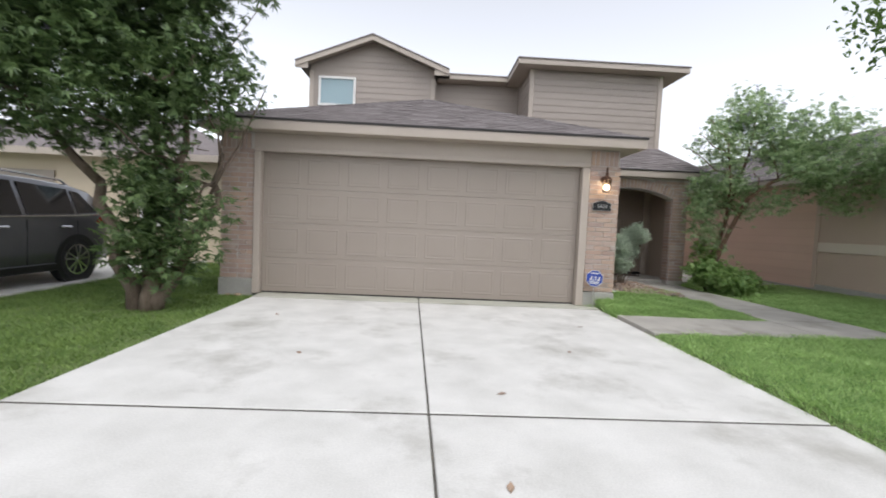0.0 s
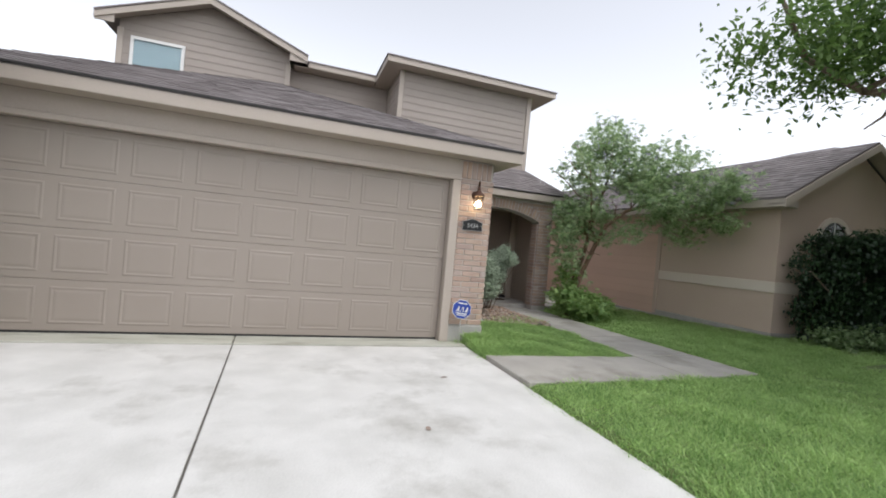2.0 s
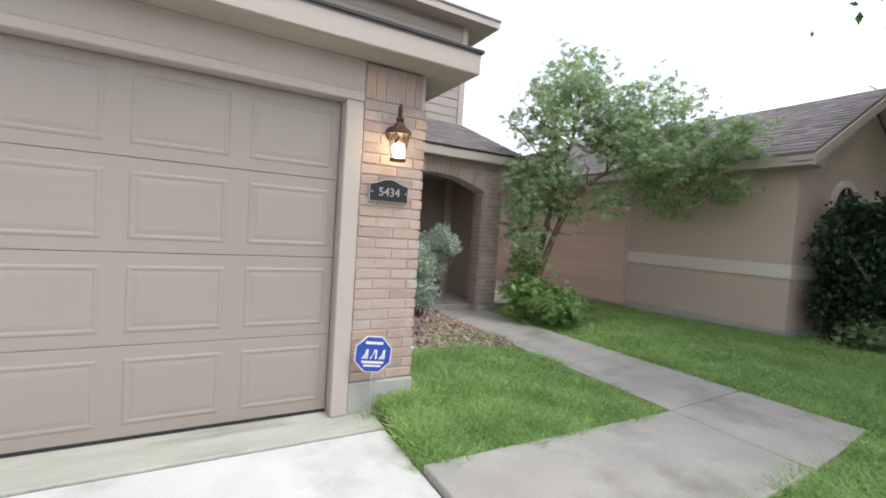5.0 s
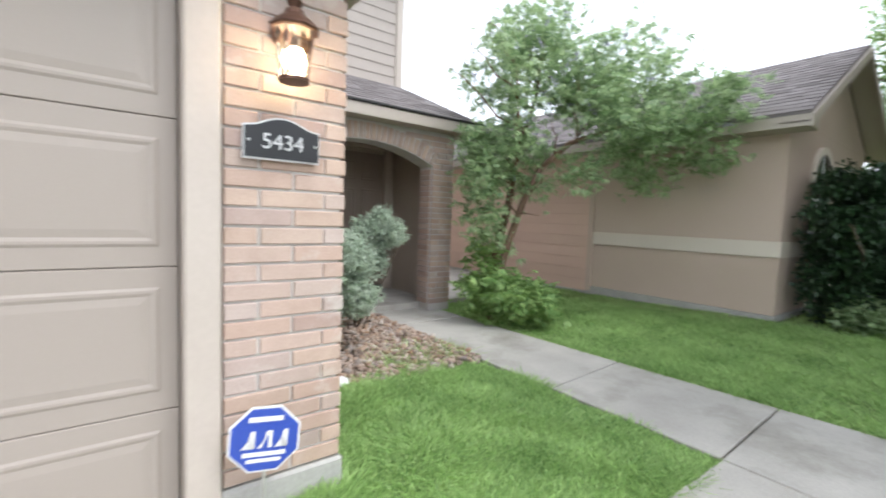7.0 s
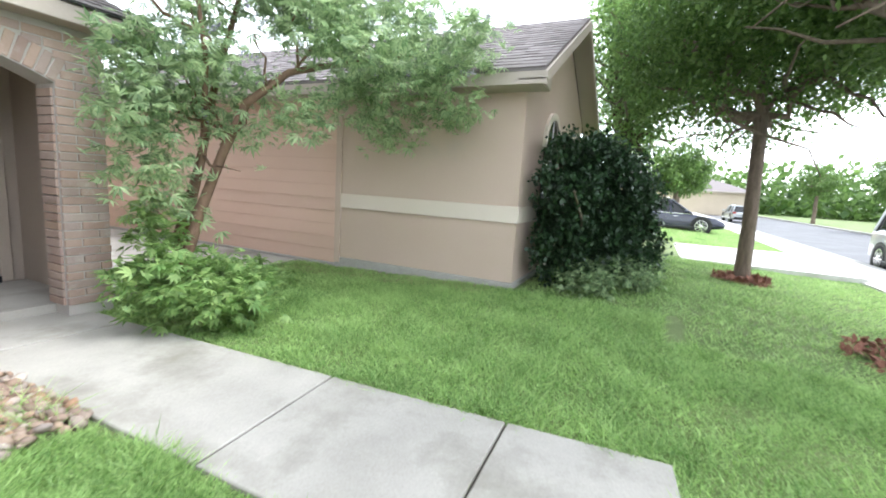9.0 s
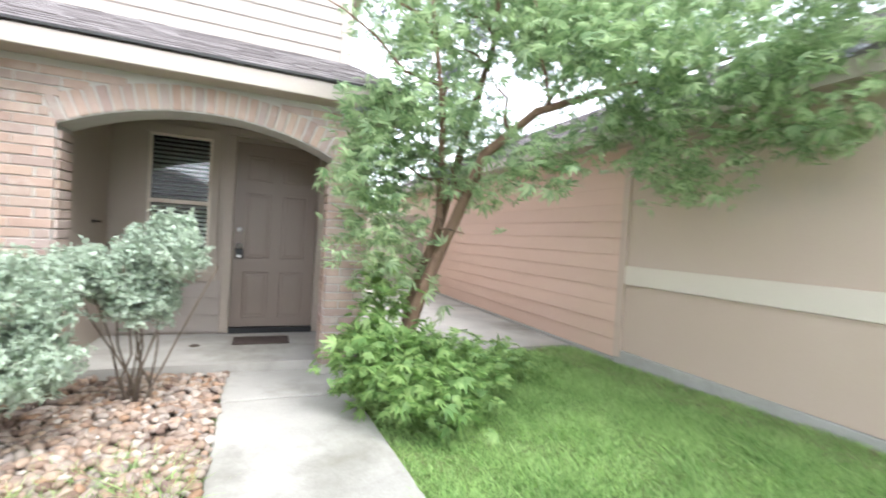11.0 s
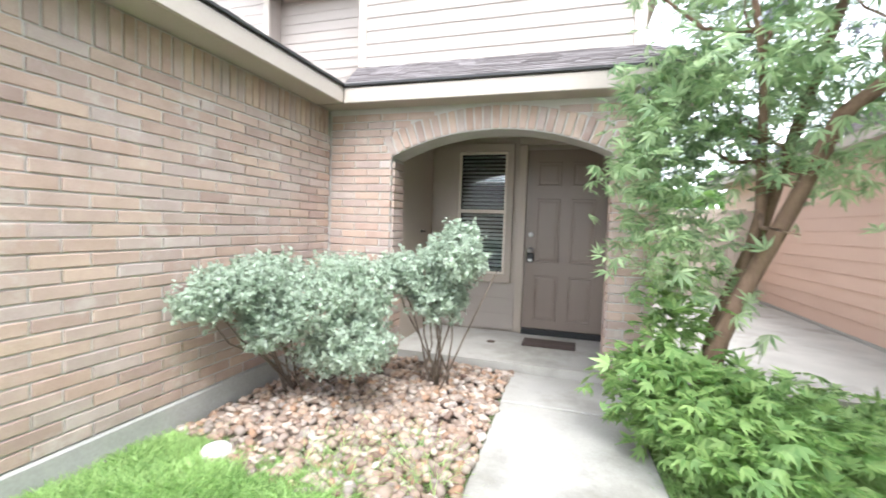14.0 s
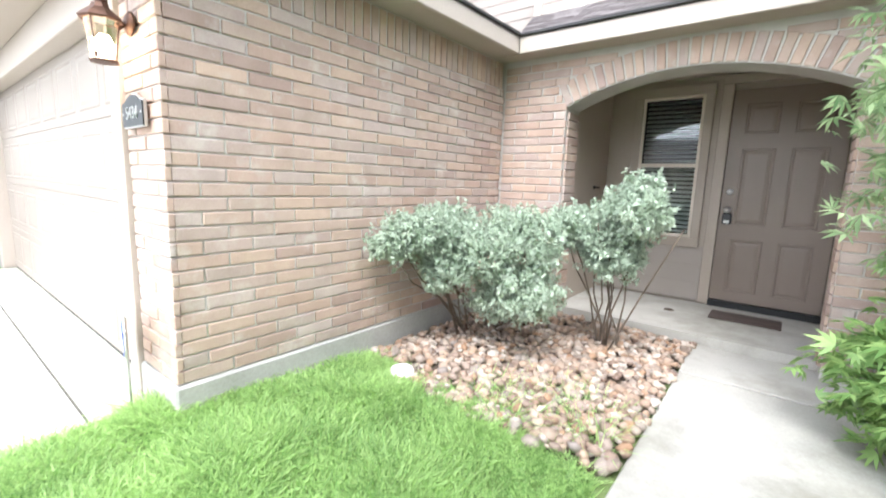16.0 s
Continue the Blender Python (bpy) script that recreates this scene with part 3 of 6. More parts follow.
siding(GX0, GX1, 3.6, 6.09, facing_front(GY), SIDING, base=wall_gable, top=gable_span)
part("corner_board", box(GX0 - 0.03, GX0 + 0.08, GY - 0.03, GY + 0.02, 3.4, 5.28), TRIM, wall_gable)
part("corner_board", box(GX1 - 0.08, GX1 + 0.03, GY - 0.03, GY + 0.02, 3.4, 5.24), TRIM, wall_gable)
setting("wall_gable_flank", box(GX1 - 0.14, GX1, GY + 0.152, 12.0, 3.0, 5.3), SIDING, "taupe flank of the upper gable", "wall")
setting("wall_house_left", box(-3.2, -3.05, GY + 0.152, 18, 0.0, 5.3), SIDING, "taupe side wall of the house", "wall")
setting("wall_house_back", box(-3.2, 6.05, 18.01, 18.15, 0.0, 5.3), SIDING, "plain taupe rear wall of the house", "wall")
setting("wall_house_lower", box(-3.0, 2.66, 11.8, 11.95, 0.0, 3.2), SIDING, "plain taupe wall behind the garage", "wall")


def window_upper():
    w = thing("window_1", "white-framed upstairs window with pale blue blind", "window", at=(-2.46, GY - 0.03, 4.48))
    w["kind"] = "structure"
    x0, x1, z0, z1, y = -2.92, -2.03, 4.4, 5.08, GY - 0.045
    bm = bmesh.new()
    for b in ((x0 - 0.06, x1 + 0.06, z1, z1 + 0.06), (x0 - 0.06, x1 + 0.06, z0 - 0.06, z0), (x0 - 0.06, x0, z0, z1), (x1, x1 + 0.06, z0, z1)):
        add_box(bm, b[0], b[1], y - 0.02, y + 0.03, b[2], b[3])
    part("window_frame", bm, WHITE, w)
    part("blind", box(x0, x1, y + 0.012, y + 0.022, z0, z1), SKYBLIND, w, "pale blue closed blind")
    part("pane", box(x0, x1, y, y + 0.004, z0, z1), GLASS, w).visible_shadow = False


window_upper()


# ---- roofs ----
def shingles(name, label, corners, material=SHINGLE, parent=None, row=0.145, tab=0.3, seed=3):
    """A roof plane (eave left, eave right, top right, top left) covered in stepped tabs; stuff."""
    rng = np.random.default_rng(seed)
    a, b, c, d = (np.array(p, float) for p in corners)
    up = ((d + c) - (a + b)) / 2
    ln = np.linalg.norm(up)
    nrm = np.cross(b - a, up)
    nrm /= np.linalg.norm(nrm)
    rows = max(1, int(ln / row))
    out = []
    for r in range(rows):
        f0, f1 = r / rows, min(1, (r + 1.02) / rows)
        l0, r0, l1, r1 = a + (d - a) * f0, b + (c - b) * f0, a + (d - a) * f1, b + (c - b) * f1
        w = np.linalg.norm(r0 - l0)
        edges = [0.0]
        while edges[-1] < w:
            edges.append(edges[-1] + tab * rng.uniform(0.4, 1.1))
        edges = np.clip(np.array(edges) / max(w, 1e-6), 0, 1)
        for e0, e1 in zip(edges, edges[1:]):
            t = rng.uniform(0.006, 0.014)
            p, q = l0 + (r0 - l0) * e0, l0 + (r0 - l0) * e1
            s, u = l1 + (r1 - l1) * e1, l1 + (r1 - l1) * e0
            out += [p + nrm * t, q + nrm * t, s + nrm * 0.002, u + nrm * 0.002, p, q, q + nrm * t, p + nrm * t]
    ob = raw_mesh(name, np.array(out), 4, material, parent)
    ob["kind"] = "stuff"
    if label:
        tagged(ob, label, "roof", kind="stuff")
    return ob


def roof_slab(name, label, polys, material=SHINGLE, thick=0.03):
    bm = bmesh.new()
    for poly in polys:
        top = [bm.verts.new(p) for p in poly]
        low = [bm.verts.new((p[0], p[1], p[2] - thick)) for p in poly]
        bm.faces.new(top), bm.faces.new(low[::-1])
        k = len(poly)
        for i in range(k):
            bm.faces.new((top[i], low[i], low[(i + 1) % k], top[(i + 1) % k]))
    return setting(name, bm, material, label, "roof")


EZ0, EZ1 = 2.44, 2.585      # soffit and top of the fascia
RZ = 2.6
EX0, EX1, EYF, EYP = -3.2, 3.4, 5.72, 8.76
PITCH = 0.4
apex = (0.1, EYF + 3.3, RZ + 3.3 * PITCH)
ridge = (0.1, 11.9, RZ + 3.3 * PITCH)
PEX = 6.4                   # right end of the porch eave
PTOP = (10.47, RZ + (10.47 - EYP) * 0.47)
garage_roof = roof_slab("garage_roof", "grey asphalt shingle hip roof over the garage", [
    [(EX0, EYF, RZ), (EX1, EYF, RZ), apex],
    [(EX1, EYF, RZ), (EX1, EYP, RZ), (2.0, 11.9, RZ + 1.4 * PITCH), ridge, apex],
    [(EX0, EYF, RZ), apex, ridge, (EX0, 11.9, RZ)]])
shingles("shingle", "", [(EX0, EYF, RZ + 0.004), (EX1, EYF, RZ + 0.004), (0.11, apex[1], apex[2] + 0.004), (0.09, apex[1], apex[2] + 0.004)], parent=garage_roof)
shingles("shingle", "", [(EX1, EYF, RZ + 0.004), (EX1, EYP, RZ + 0.004), (0.1, 11.9, ridge[2] + 0.004), (0.1, apex[1], apex[2] + 0.004)], parent=garage_roof, seed=5)
porch_roof = roof_slab("porch_roof", "grey asphalt shingle roof over the porch", [
    [(EX1, EYP, RZ), (PEX, EYP, RZ), (6.05, 9.2, RZ + 0.2), (6.05, PTOP[0], PTOP[1]), (2.6, PTOP[0], PTOP[1])],
    [(PEX, EYP, RZ), (PEX, PTOP[0], RZ), (6.06, PTOP[0], RZ + 0.18), (6.06, 9.2, RZ + 0.2)]])
shingles("shingle", "", [(EX1, EYP, RZ + 0.004), (PEX, EYP, RZ + 0.004), (6.05, PTOP[0], PTOP[1] + 0.004), (2.6, PTOP[0], PTOP[1] + 0.004)], parent=porch_roof, seed=7)


def fascia_run(name, x0, x1, y0, y1, z0=EZ0, z1=EZ1):
    ob = setting(name, box(x0, x1, y0, y1, z0, z1, 0.004), TRIM, "pale beige fascia board along the eaves", "trim")
    return ob


fascia_run("fascia_front", EX0, EX1, EYF, EYF + 0.025)
fascia_run("fascia_right", EX1 - 0.025, EX1, EYF + 0.027, EYP)
fascia_run("fascia_left", EX0, EX0 + 0.025, EYF + 0.027, 11.5)
fascia_run("fascia_porch", EX1 + 0.002, PEX, EYP, EYP + 0.025)
fascia_run("fascia_porch_right", PEX - 0.025, PEX, EYP + 0.027, 10.45)
for nm, b in (("drip_front", (EX0 - 0.015, EX1 + 0.015, EYF - 0.018, EYF + 0.02)), ("drip_right", (EX1 - 0.02, EX1 + 0.018, EYF + 0.021, EYP - 0.019)),
              ("drip_porch", (EX1 - 0.02, PEX + 0.015, EYP - 0.018, EYP + 0.02))):
    setting(nm, box(*b, EZ1 + 0.001, RZ + 0.004), DRIP, "dark drip edge under the shingles", "trim")
bm = box(EX0 + 0.026, EX1 - 0.026, EYF + 0.026, 5.984, EZ0, EZ0 + 0.012)
add_box(bm, 3.1, EX1 - 0.026, 5.986, EYP, EZ0, EZ0 + 0.012)
add_box(bm, 3.1, PEX - 0.026, EYP + 0.026, 9.0, EZ0, EZ0 + 0.012)
add_box(bm, 6.07, PEX - 0.026, 8.97, 10.45, EZ0, EZ0 + 0.012)
add_box(bm, EX0 + 0.026, -2.95, 5.986, 11.4, EZ0, EZ0 + 0.012)
setting("soffit", bm, SOFFIT, "taupe painted soffit under the eaves", "soffit")

# upper roofs
UZ0, UZ1 = 5.24, 5.38
bx0, bx1, by = 2.25, 6.56, 10.1
setting("fascia_upper", box(bx0, bx1, by, by + 0.025, UZ0, UZ1), TRIM, "pale beige fascia of the upper roof", "trim")
setting("fascia_upper_left", box(bx0, bx0 + 0.025, by + 0.027, 11.6, UZ0, UZ1), TRIM, "pale beige fascia of the upper roof", "trim")
setting("fascia_upper_right", box(bx1 - 0.025, bx1, by + 0.027, 18.2, UZ0, UZ1), TRIM, "pale beige fascia of the upper roof", "trim")
setting("fascia_middle", box(0.62, bx0, 11.6, 11.625, UZ0 + 0.02, UZ1 + 0.02), TRIM, "pale beige fascia of the upper roof", "trim")
bm = box(bx0 + 0.026, bx1 - 0.026, by + 0.026, 10.466, UZ0, UZ0 + 0.012)
add_box(bm, bx0 + 0.026, 2.655, 10.468, 11.99, UZ0, UZ0 + 0.012)
add_box(bm, 6.07, bx1 - 0.026, 10.468, 18.1, UZ0, UZ0 + 0.012)
add_box(bm, 0.3, bx0, 11.63, 11.995, UZ0 + 0.01, UZ0 + 0.022)
setting("soffit_upper", bm, SOFFIT, "taupe painted soffit of the upper roof", "soffit")
cx = (bx0 + bx1) / 2
roof_slab("upper_roof", "grey shingle hip roof of the upper storey", [
    [(bx0 - 0.02, by - 0.02, UZ1 + 0.012), (bx1 + 0.02, by - 0.02, UZ1 + 0.012), (cx, by + 2.15, UZ1 + 0.62)],
    [(bx1 + 0.02, by - 0.02, UZ1 + 0.012), (bx1 + 0.02, 18.3, UZ1 + 0.012), (cx, 16, UZ1 + 0.62), (cx, by + 2.15, UZ1 + 0.62)],
    [(bx0 - 0.02, by - 0.02, UZ1 + 0.012), (cx, by + 2.15, UZ1 + 0.62), (cx, 16, UZ1 + 0.62), (bx0 - 0.02, 16, UZ1 + 0.012)],
    [(0.55, 11.58, UZ1 + 0.03), (bx0, 11.58, UZ1 + 0.03), (bx0, 15, UZ1 + 0.5), (0.55, 15, UZ1 + 0.5)]])
gx0, gx1, gap, gz, gy = -3.55, 0.6, -1.5, 6.2, 11.3
roof_slab("gable_roof", "grey shingle gable roof of the upper storey", [
    [(gx0, gy - 0.02, UZ1 + 0.05), (gap, gy - 0.02, gz + 0.035), (gap, 18.2, gz + 0.035), (gx0, 18.2, UZ1 + 0.05)],
    [(gap, gy - 0.02, gz + 0.035), (gx1, gy - 0.02, UZ1 + 0.05), (gx1, 18.2, UZ1 + 0.05), (gap, 18.2, gz + 0.035)]])
for nm, xa in (("rake_left", gx0), ("rake_right", gx1)):
    bm = prism([(xa, UZ1 - 0.115), (xa, UZ1 + 0.015), (gap, gz), (gap, gz - 0.13)], gy, gy + 0.03, m=UP_Y)
    setting(nm, bm, TRIM, "pale beige rake board of the gable", "trim")
    xb = xa + (0.34 if xa < gap else -0.4)
    zb = UZ1 + 0.015 + (gz - UZ1) * abs(xb - xa) / abs(gap - xa)
    bm = prism([(xa, UZ0), (xb, UZ0), (xb, zb - 0.03), (xa, UZ1 - 0.02)], gy + 0.032, gy + 0.06, m=UP_Y)
    setting(nm.replace("rake", "return"), bm, TRIM, "pale beige boxed eave return", "trim")
    s = [(xa, UZ1 - 0.02), (gap, gz - 0.04), (gap, gz - 0.055), (xa, UZ1 - 0.035)]
    setting(nm.replace("rake", "gable_soffit"), prism(s, gy + 0.062, GY, m=UP_Y), SOFFIT, "taupe soffit under the gable overhang", "soffit")
vent = thing("roof_vent", "small dark metal plumbing vent on the roof", "vent", at=(1.75, 12.6, UZ1 + 0.13))
part("pipe", lathe([(0.04, 0), (0.04, 0.14), (0.06, 0.15), (0.06, 0.2), (0.0, 0.21)], 10, pose(1.75, 12.6, UZ1 + 0.13)), BRONZE, vent)


# ---- front entry ----
entry_wall = bpy.data.objects["wall_entry"]
siding(3.74, 4.8, 0.14, 0.72, facing_front(10.448), SIDING, base=entry_wall, exposure=0.19)


def entry_window():
    w = tagged(thing("window_2", "taupe-framed sash window with closed blinds", "window", at=(4.35, 10.44, 0.8)), kind="structure")
    x0, x1, z0, z1, y = 4.08, 4.61, 0.84, 2.24, 10.40
    bm = bmesh.new()
    for b in ((x0 - 0.11, x1 + 0.11, z1 + 0.03, z1 + 0.13), (x0 - 0.11, x1 + 0.11, z0 - 0.13, z0 - 0.03), (x0 - 0.11, x0 - 0.03, z0 - 0.03, z1 + 0.03), (x1 + 0.03, x1 + 0.11, z0 - 0.03, z1 + 0.03)):
        add_box(bm, b[0], b[1], y, y + 0.048, b[2], b[3], 0.004)
    part("casing", bm, TAUPE, w)
    bm = bmesh.new()
    zm = (z0 + z1) / 2 + 0.02
    for b in ((x0 - 0.03, x1 + 0.03, z1, z1 + 0.03), (x0 - 0.03, x1 + 0.03, z0 - 0.03, z0), (x0 - 0.03, x0, z0, z1), (x1, x1 + 0.03, z0, z1), (x0, x1, zm - 0.022, zm + 0.022)):
        add_box(bm, b[0], b[1], y + 0.012, y + 0.046, b[2], b[3], 0.003)
    part("window_frame", bm, BAND, w, "pale almond sash frame")
    part("pane", box(x0, x1, y + 0.02, y + 0.024, zm + 0.022, z1), GLASS, w).visible_shadow = False
    part("pane", box(x0, x1, y + 0.026, y + 0.03, z0, zm - 0.022), GLASS, w).visible_shadow = False
    k = 30
    for i in range(k):
        z = z0 + (i + 0.5) * (z1 - z0) / k
        part("slat", box(-0.26, 0.26, -0.02, 0.02, -0.0015, 0.0015, m=pose(4.345, y + 0.09, z, 38)), BLIND, w)
    # flat near-black sheet; the unlit room's darkness is put into its colour
    part("backing", box(x0 - 0.05, x1 + 0.05, y + 0.13, y + 0.14, z0 - 0.05, z1 + 0.05), PAINTED_DARK, w, "near-black sheet painted as the unlit room behind the blinds")


def cut_hole(wall, b):
    """Cut a through opening into a wall by rebuilding its mesh from blocks around the hole."""
    x0, x1, y0, y1, z0, z1, h0, h1, g0, g1 = b
    bm = bmesh.new()
    add_box(bm, x0, h0, y0, y1, z0, z1)
    add_box(bm, h1, x1, y0, y1, z0, z1)
    add_box(bm, h0, h1, y0, y1, z0, g0)
    add_box(bm, h0, h1, y0, y1, g1, z1)
    wall.data = mesh_of(wall.name, bm, wall.data.materials[0])


cut_hole(entry_wall, (3.42, 6.04, 10.45, 10.6, 0.1, TOPZ + 0.9, 4.05, 4.64, 0.81, 2.27))
entry_window()


def front_door():
    d = tagged(thing("door_1", "closed dark taupe six-panel front door", "door", at=(5.33, 10.44, 0.16)), kind="structure")
    x0, x1, z0, z1, y = 4.88, 5.77, 0.2, 2.28, 10.425
    part("leaf", box(x0, x1, y - 0.02, y + 0.02, z0, z1, 0.003), DOORPAINT, d)
    w = x1 - x0
    for cx0, cx1 in ((x0 + 0.12, x0 + w / 2 - 0.06), (x0 + w / 2 + 0.06, x1 - 0.12)):
        for za, zb in ((0.3, 0.83), (0.98, 1.72), (1.86, 2.14)):
            bm = bmesh.new()
            outer = [(cx0, za), (cx1, za), (cx1, zb), (cx0, zb)]
            rings = []
            for k, dy in ((0, -0.0205), (0.006, -0.027), (0.016, -0.027), (0.026, -0.0215), (0.055, -0.027)):
                rings.append([bm.verts.new((px + (k if px == cx0 else -k), y + dy, pz + (k if pz == za else -k))) for px, pz in outer])
            for p, q in zip(rings, rings[1:]):
                for i in range(4):
                    bm.faces.new((p[i], p[(i + 1) % 4], q[(i + 1) % 4], q[i]))
            bm.faces.new(rings[-1])
            part("panel", bm, DOORPAINT, d)
    for nm, b in (("jamb", (x0 - 0.1, x0 - 0.004, z0 - 0.06, z1 + 0.06)), ("jamb", (x1 + 0.004, x1 + 0.1, z0 - 0.06, z1 + 0.06)), ("head", (x0 - 0.1, x1 + 0.1, z1 + 0.062, z1 + 0.14))):
        part(nm, box(b[0], b[1], y - 0.05, y + 0.022, b[2], b[3], 0.005), TAUPE, d)
    part("threshold", box(x0 - 0.004, x1 + 0.004, y - 0.07, y + 0.02, 0.132, 0.195, 0.005), BLACK, d, "dark metal threshold")
    part("deadbolt", lathe([(0.03, 0), (0.03, 0.012), (0.02, 0.02), (0.0, 0.021)], 16, pose(x0 + 0.065, y - 0.021, 1.3, 90)), SILVER, d, "satin nickel deadbolt", True)
    part("knob", lathe([(0.032, 0), (0.032, 0.01), (0.014, 0.014), (0.014, 0.04), (0.03, 0.05), (0.03, 0.07), (0.0, 0.078)], 16, pose(x0 + 0.065, y - 0.021, 1.12, 90)), SILVER, d, "satin nickel knob", True)
    part("lock_box", box(x0 + 0.03, x0 + 0.11, y - 0.075, y - 0.03, 0.98, 1.09, 0.012), BLACK, d, "black key lock box on the knob")
    part("dial", box(x0 + 0.045, x0 + 0.095, y - 0.08, y - 0.074, 0.99, 1.02, 0.002), SILVER, d, "pale key lock dial")


front_door()
tagged(part("doormat", box(4.95, 5.5, 9.84, 10.14, 0.131, 0.147, 0.004), MAT), "thin dark brown rubber doormat on the porch slab", "doormat")
tagged(part("dead_leaf", lathe([(0.0, 0), (0.05, 0.004), (0.035, 0.012), (0.0, 0.012)], 7, pose(4.62, 9.85, 0.131)), MULCHSOIL), "small dark dead leaf on the porch slab", "leaf")
tagged(part("wall_hook", lathe([(0.02, 0), (0.02, 0.012), (0.008, 0.016), (0.008, 0.05), (0.015, 0.06), (0.0, 0.066)], 10, pose(3.721, 10.0, 1.3, 0, 90)), BLACK), "small black metal hook on the porch wall", "hook")


# ---- lamp, number plaque, yard sign, tap ----
def wall_lantern():
    x, y, z = 2.88, 5.87, 1.885
    lamp = thing("wall_lantern", "lit bronze wall lantern with seeded glass on the brick pier", "lamp", at=(x, 6.0, z))
    part("back_plate", lathe([(0.055, 0), (0.055, 0.01), (0.035, 0.022), (0.0, 0.026)], 16, pose(x, 5.985, z + 0.1, 90)), BRONZE, lamp, smooth=True)
    pts = [(x, 5.965, z + 0.1), (x, 5.93, z + 0.06), (x, 5.9, z + 0.1), (x, 5.885, z + 0.2), (x, 5.88, z + 0.26), (x, 5.865, z + 0.275), (x, 5.855, z + 0.25), (x, y, z + 0.2)]
    part("arm", tube(pts, [0.011] * 8, 8), BRONZE, lamp, smooth=True)
    part("cap", lathe([(0.085, 0.0), (0.09, 0.008), (0.07, 0.03), (0.04, 0.055), (0.03, 0.075), (0.018, 0.08), (0.03, 0.1), (0.012, 0.12), (0.0, 0.125)], 8, pose(x, y, z + 0.08)), BRONZE, lamp)
    part("glass", lathe([(0.05, 0.0), (0.07, 0.165)], 8, pose(x, y, z - 0.085)), LAMPGLASS, lamp, "seeded yellowish glass").visible_shadow = False
    for k in range(4):
        a = 2 * math.pi * (k + 0.5) / 4
        part("bar", tube([(x + 0.053 * math.cos(a), y + 0.053 * math.sin(a), z - 0.085), (x + 0.074 * math.cos(a), y + 0.074 * math.sin(a), z + 0.082)], [0.004, 0.004], 4), BRONZE, lamp)
    part("base_ring", lathe([(0.058, 0), (0.058, 0.012), (0.04, 0.016)], 8, pose(x, y, z - 0.1)), BRONZE, lamp)
    part("bulb", lathe([(0.0, 0), (0.02, 0.008), (0.03, 0.03), (0.024, 0.06), (0.012, 0.08)], 12, pose(x, y, z - 0.06)), BULB, lamp, "glowing warm bulb", True)


wall_lantern()
bulb_light = new("bulb_light", bpy.data.lights.new("bulb_light", "POINT"))
bulb_light.data.energy, bulb_light.data.color, bulb_light.data.shadow_soft_size = 0.06, (1.0, 0.75, 0.42), 0.03
bulb_light.location = (2.88, 5.87, 1.865)


def letters(text, size, m, material, parent, name="number", depth=0.003):
    c = bpy.data.curves.new(name, "FONT")
    c.body, c.size, c.extrude, c.align_x, c.align_y = text, size, depth, "CENTER", "CENTER"
    tmp = bpy.data.objects.new(name, c)
    scene.collection.objects.link(tmp)
    bpy.context.view_layer.update()
    me = bpy.data.meshes.new_from_object(tmp.evaluated_get(bpy.context.evaluated_depsgraph_get()))
    bpy.data.objects.remove(tmp)
    me.materials.clear()
    me.materials.append(material)
    ob = new(name, me)
    ob.parent = parent
    ob.matrix_parent_inverse = parent.matrix_basis.inverted()
    ob.matrix_basis = m
    return ob


def plaque_outline(w, h, crown):
    pts = [(-w, -h), (w, -h), (w, h)]
    for i in range(9):
        a = i / 8
        pts.append((w * 0.68 * (1 - 2 * a), h + 0.008 + crown * math.sin(math.pi * a)))
    return pts + [(-w, h)]


def number_plaque():
    x, z = 2.872, 1.57
    p = thing("number_plaque", "black cast house number plaque with silver rim", "sign", at=(x, 5.99, z))
    part("rim", prism(plaque_outline(0.145, 0.062, 0.03), 5.972, 5.985, m=pose(x, 0, z) @ UP_Y), SILVER, p, "thin silver rim")
    part("plate", prism(plaque_outline(0.139, 0.056, 0.03), 5.966, 5.9715, m=pose(x, 0, z) @ UP_Y), BLACK, p)
    for c, dx in zip("5434", (-0.06, -0.02, 0.02, 0.06)):
        letters(c, 0.082, pose(x + dx, 5.9645, z + 0.004, 90), SILVER, p)
    for dx in (-0.125, 0.125):
        part("screw", lathe([(0.006, 0), (0.005, 0.003), (0, 0.004)], 8, pose(x + dx, 5.966, z + 0.005, 90)), SILVER, p)


number_plaque()


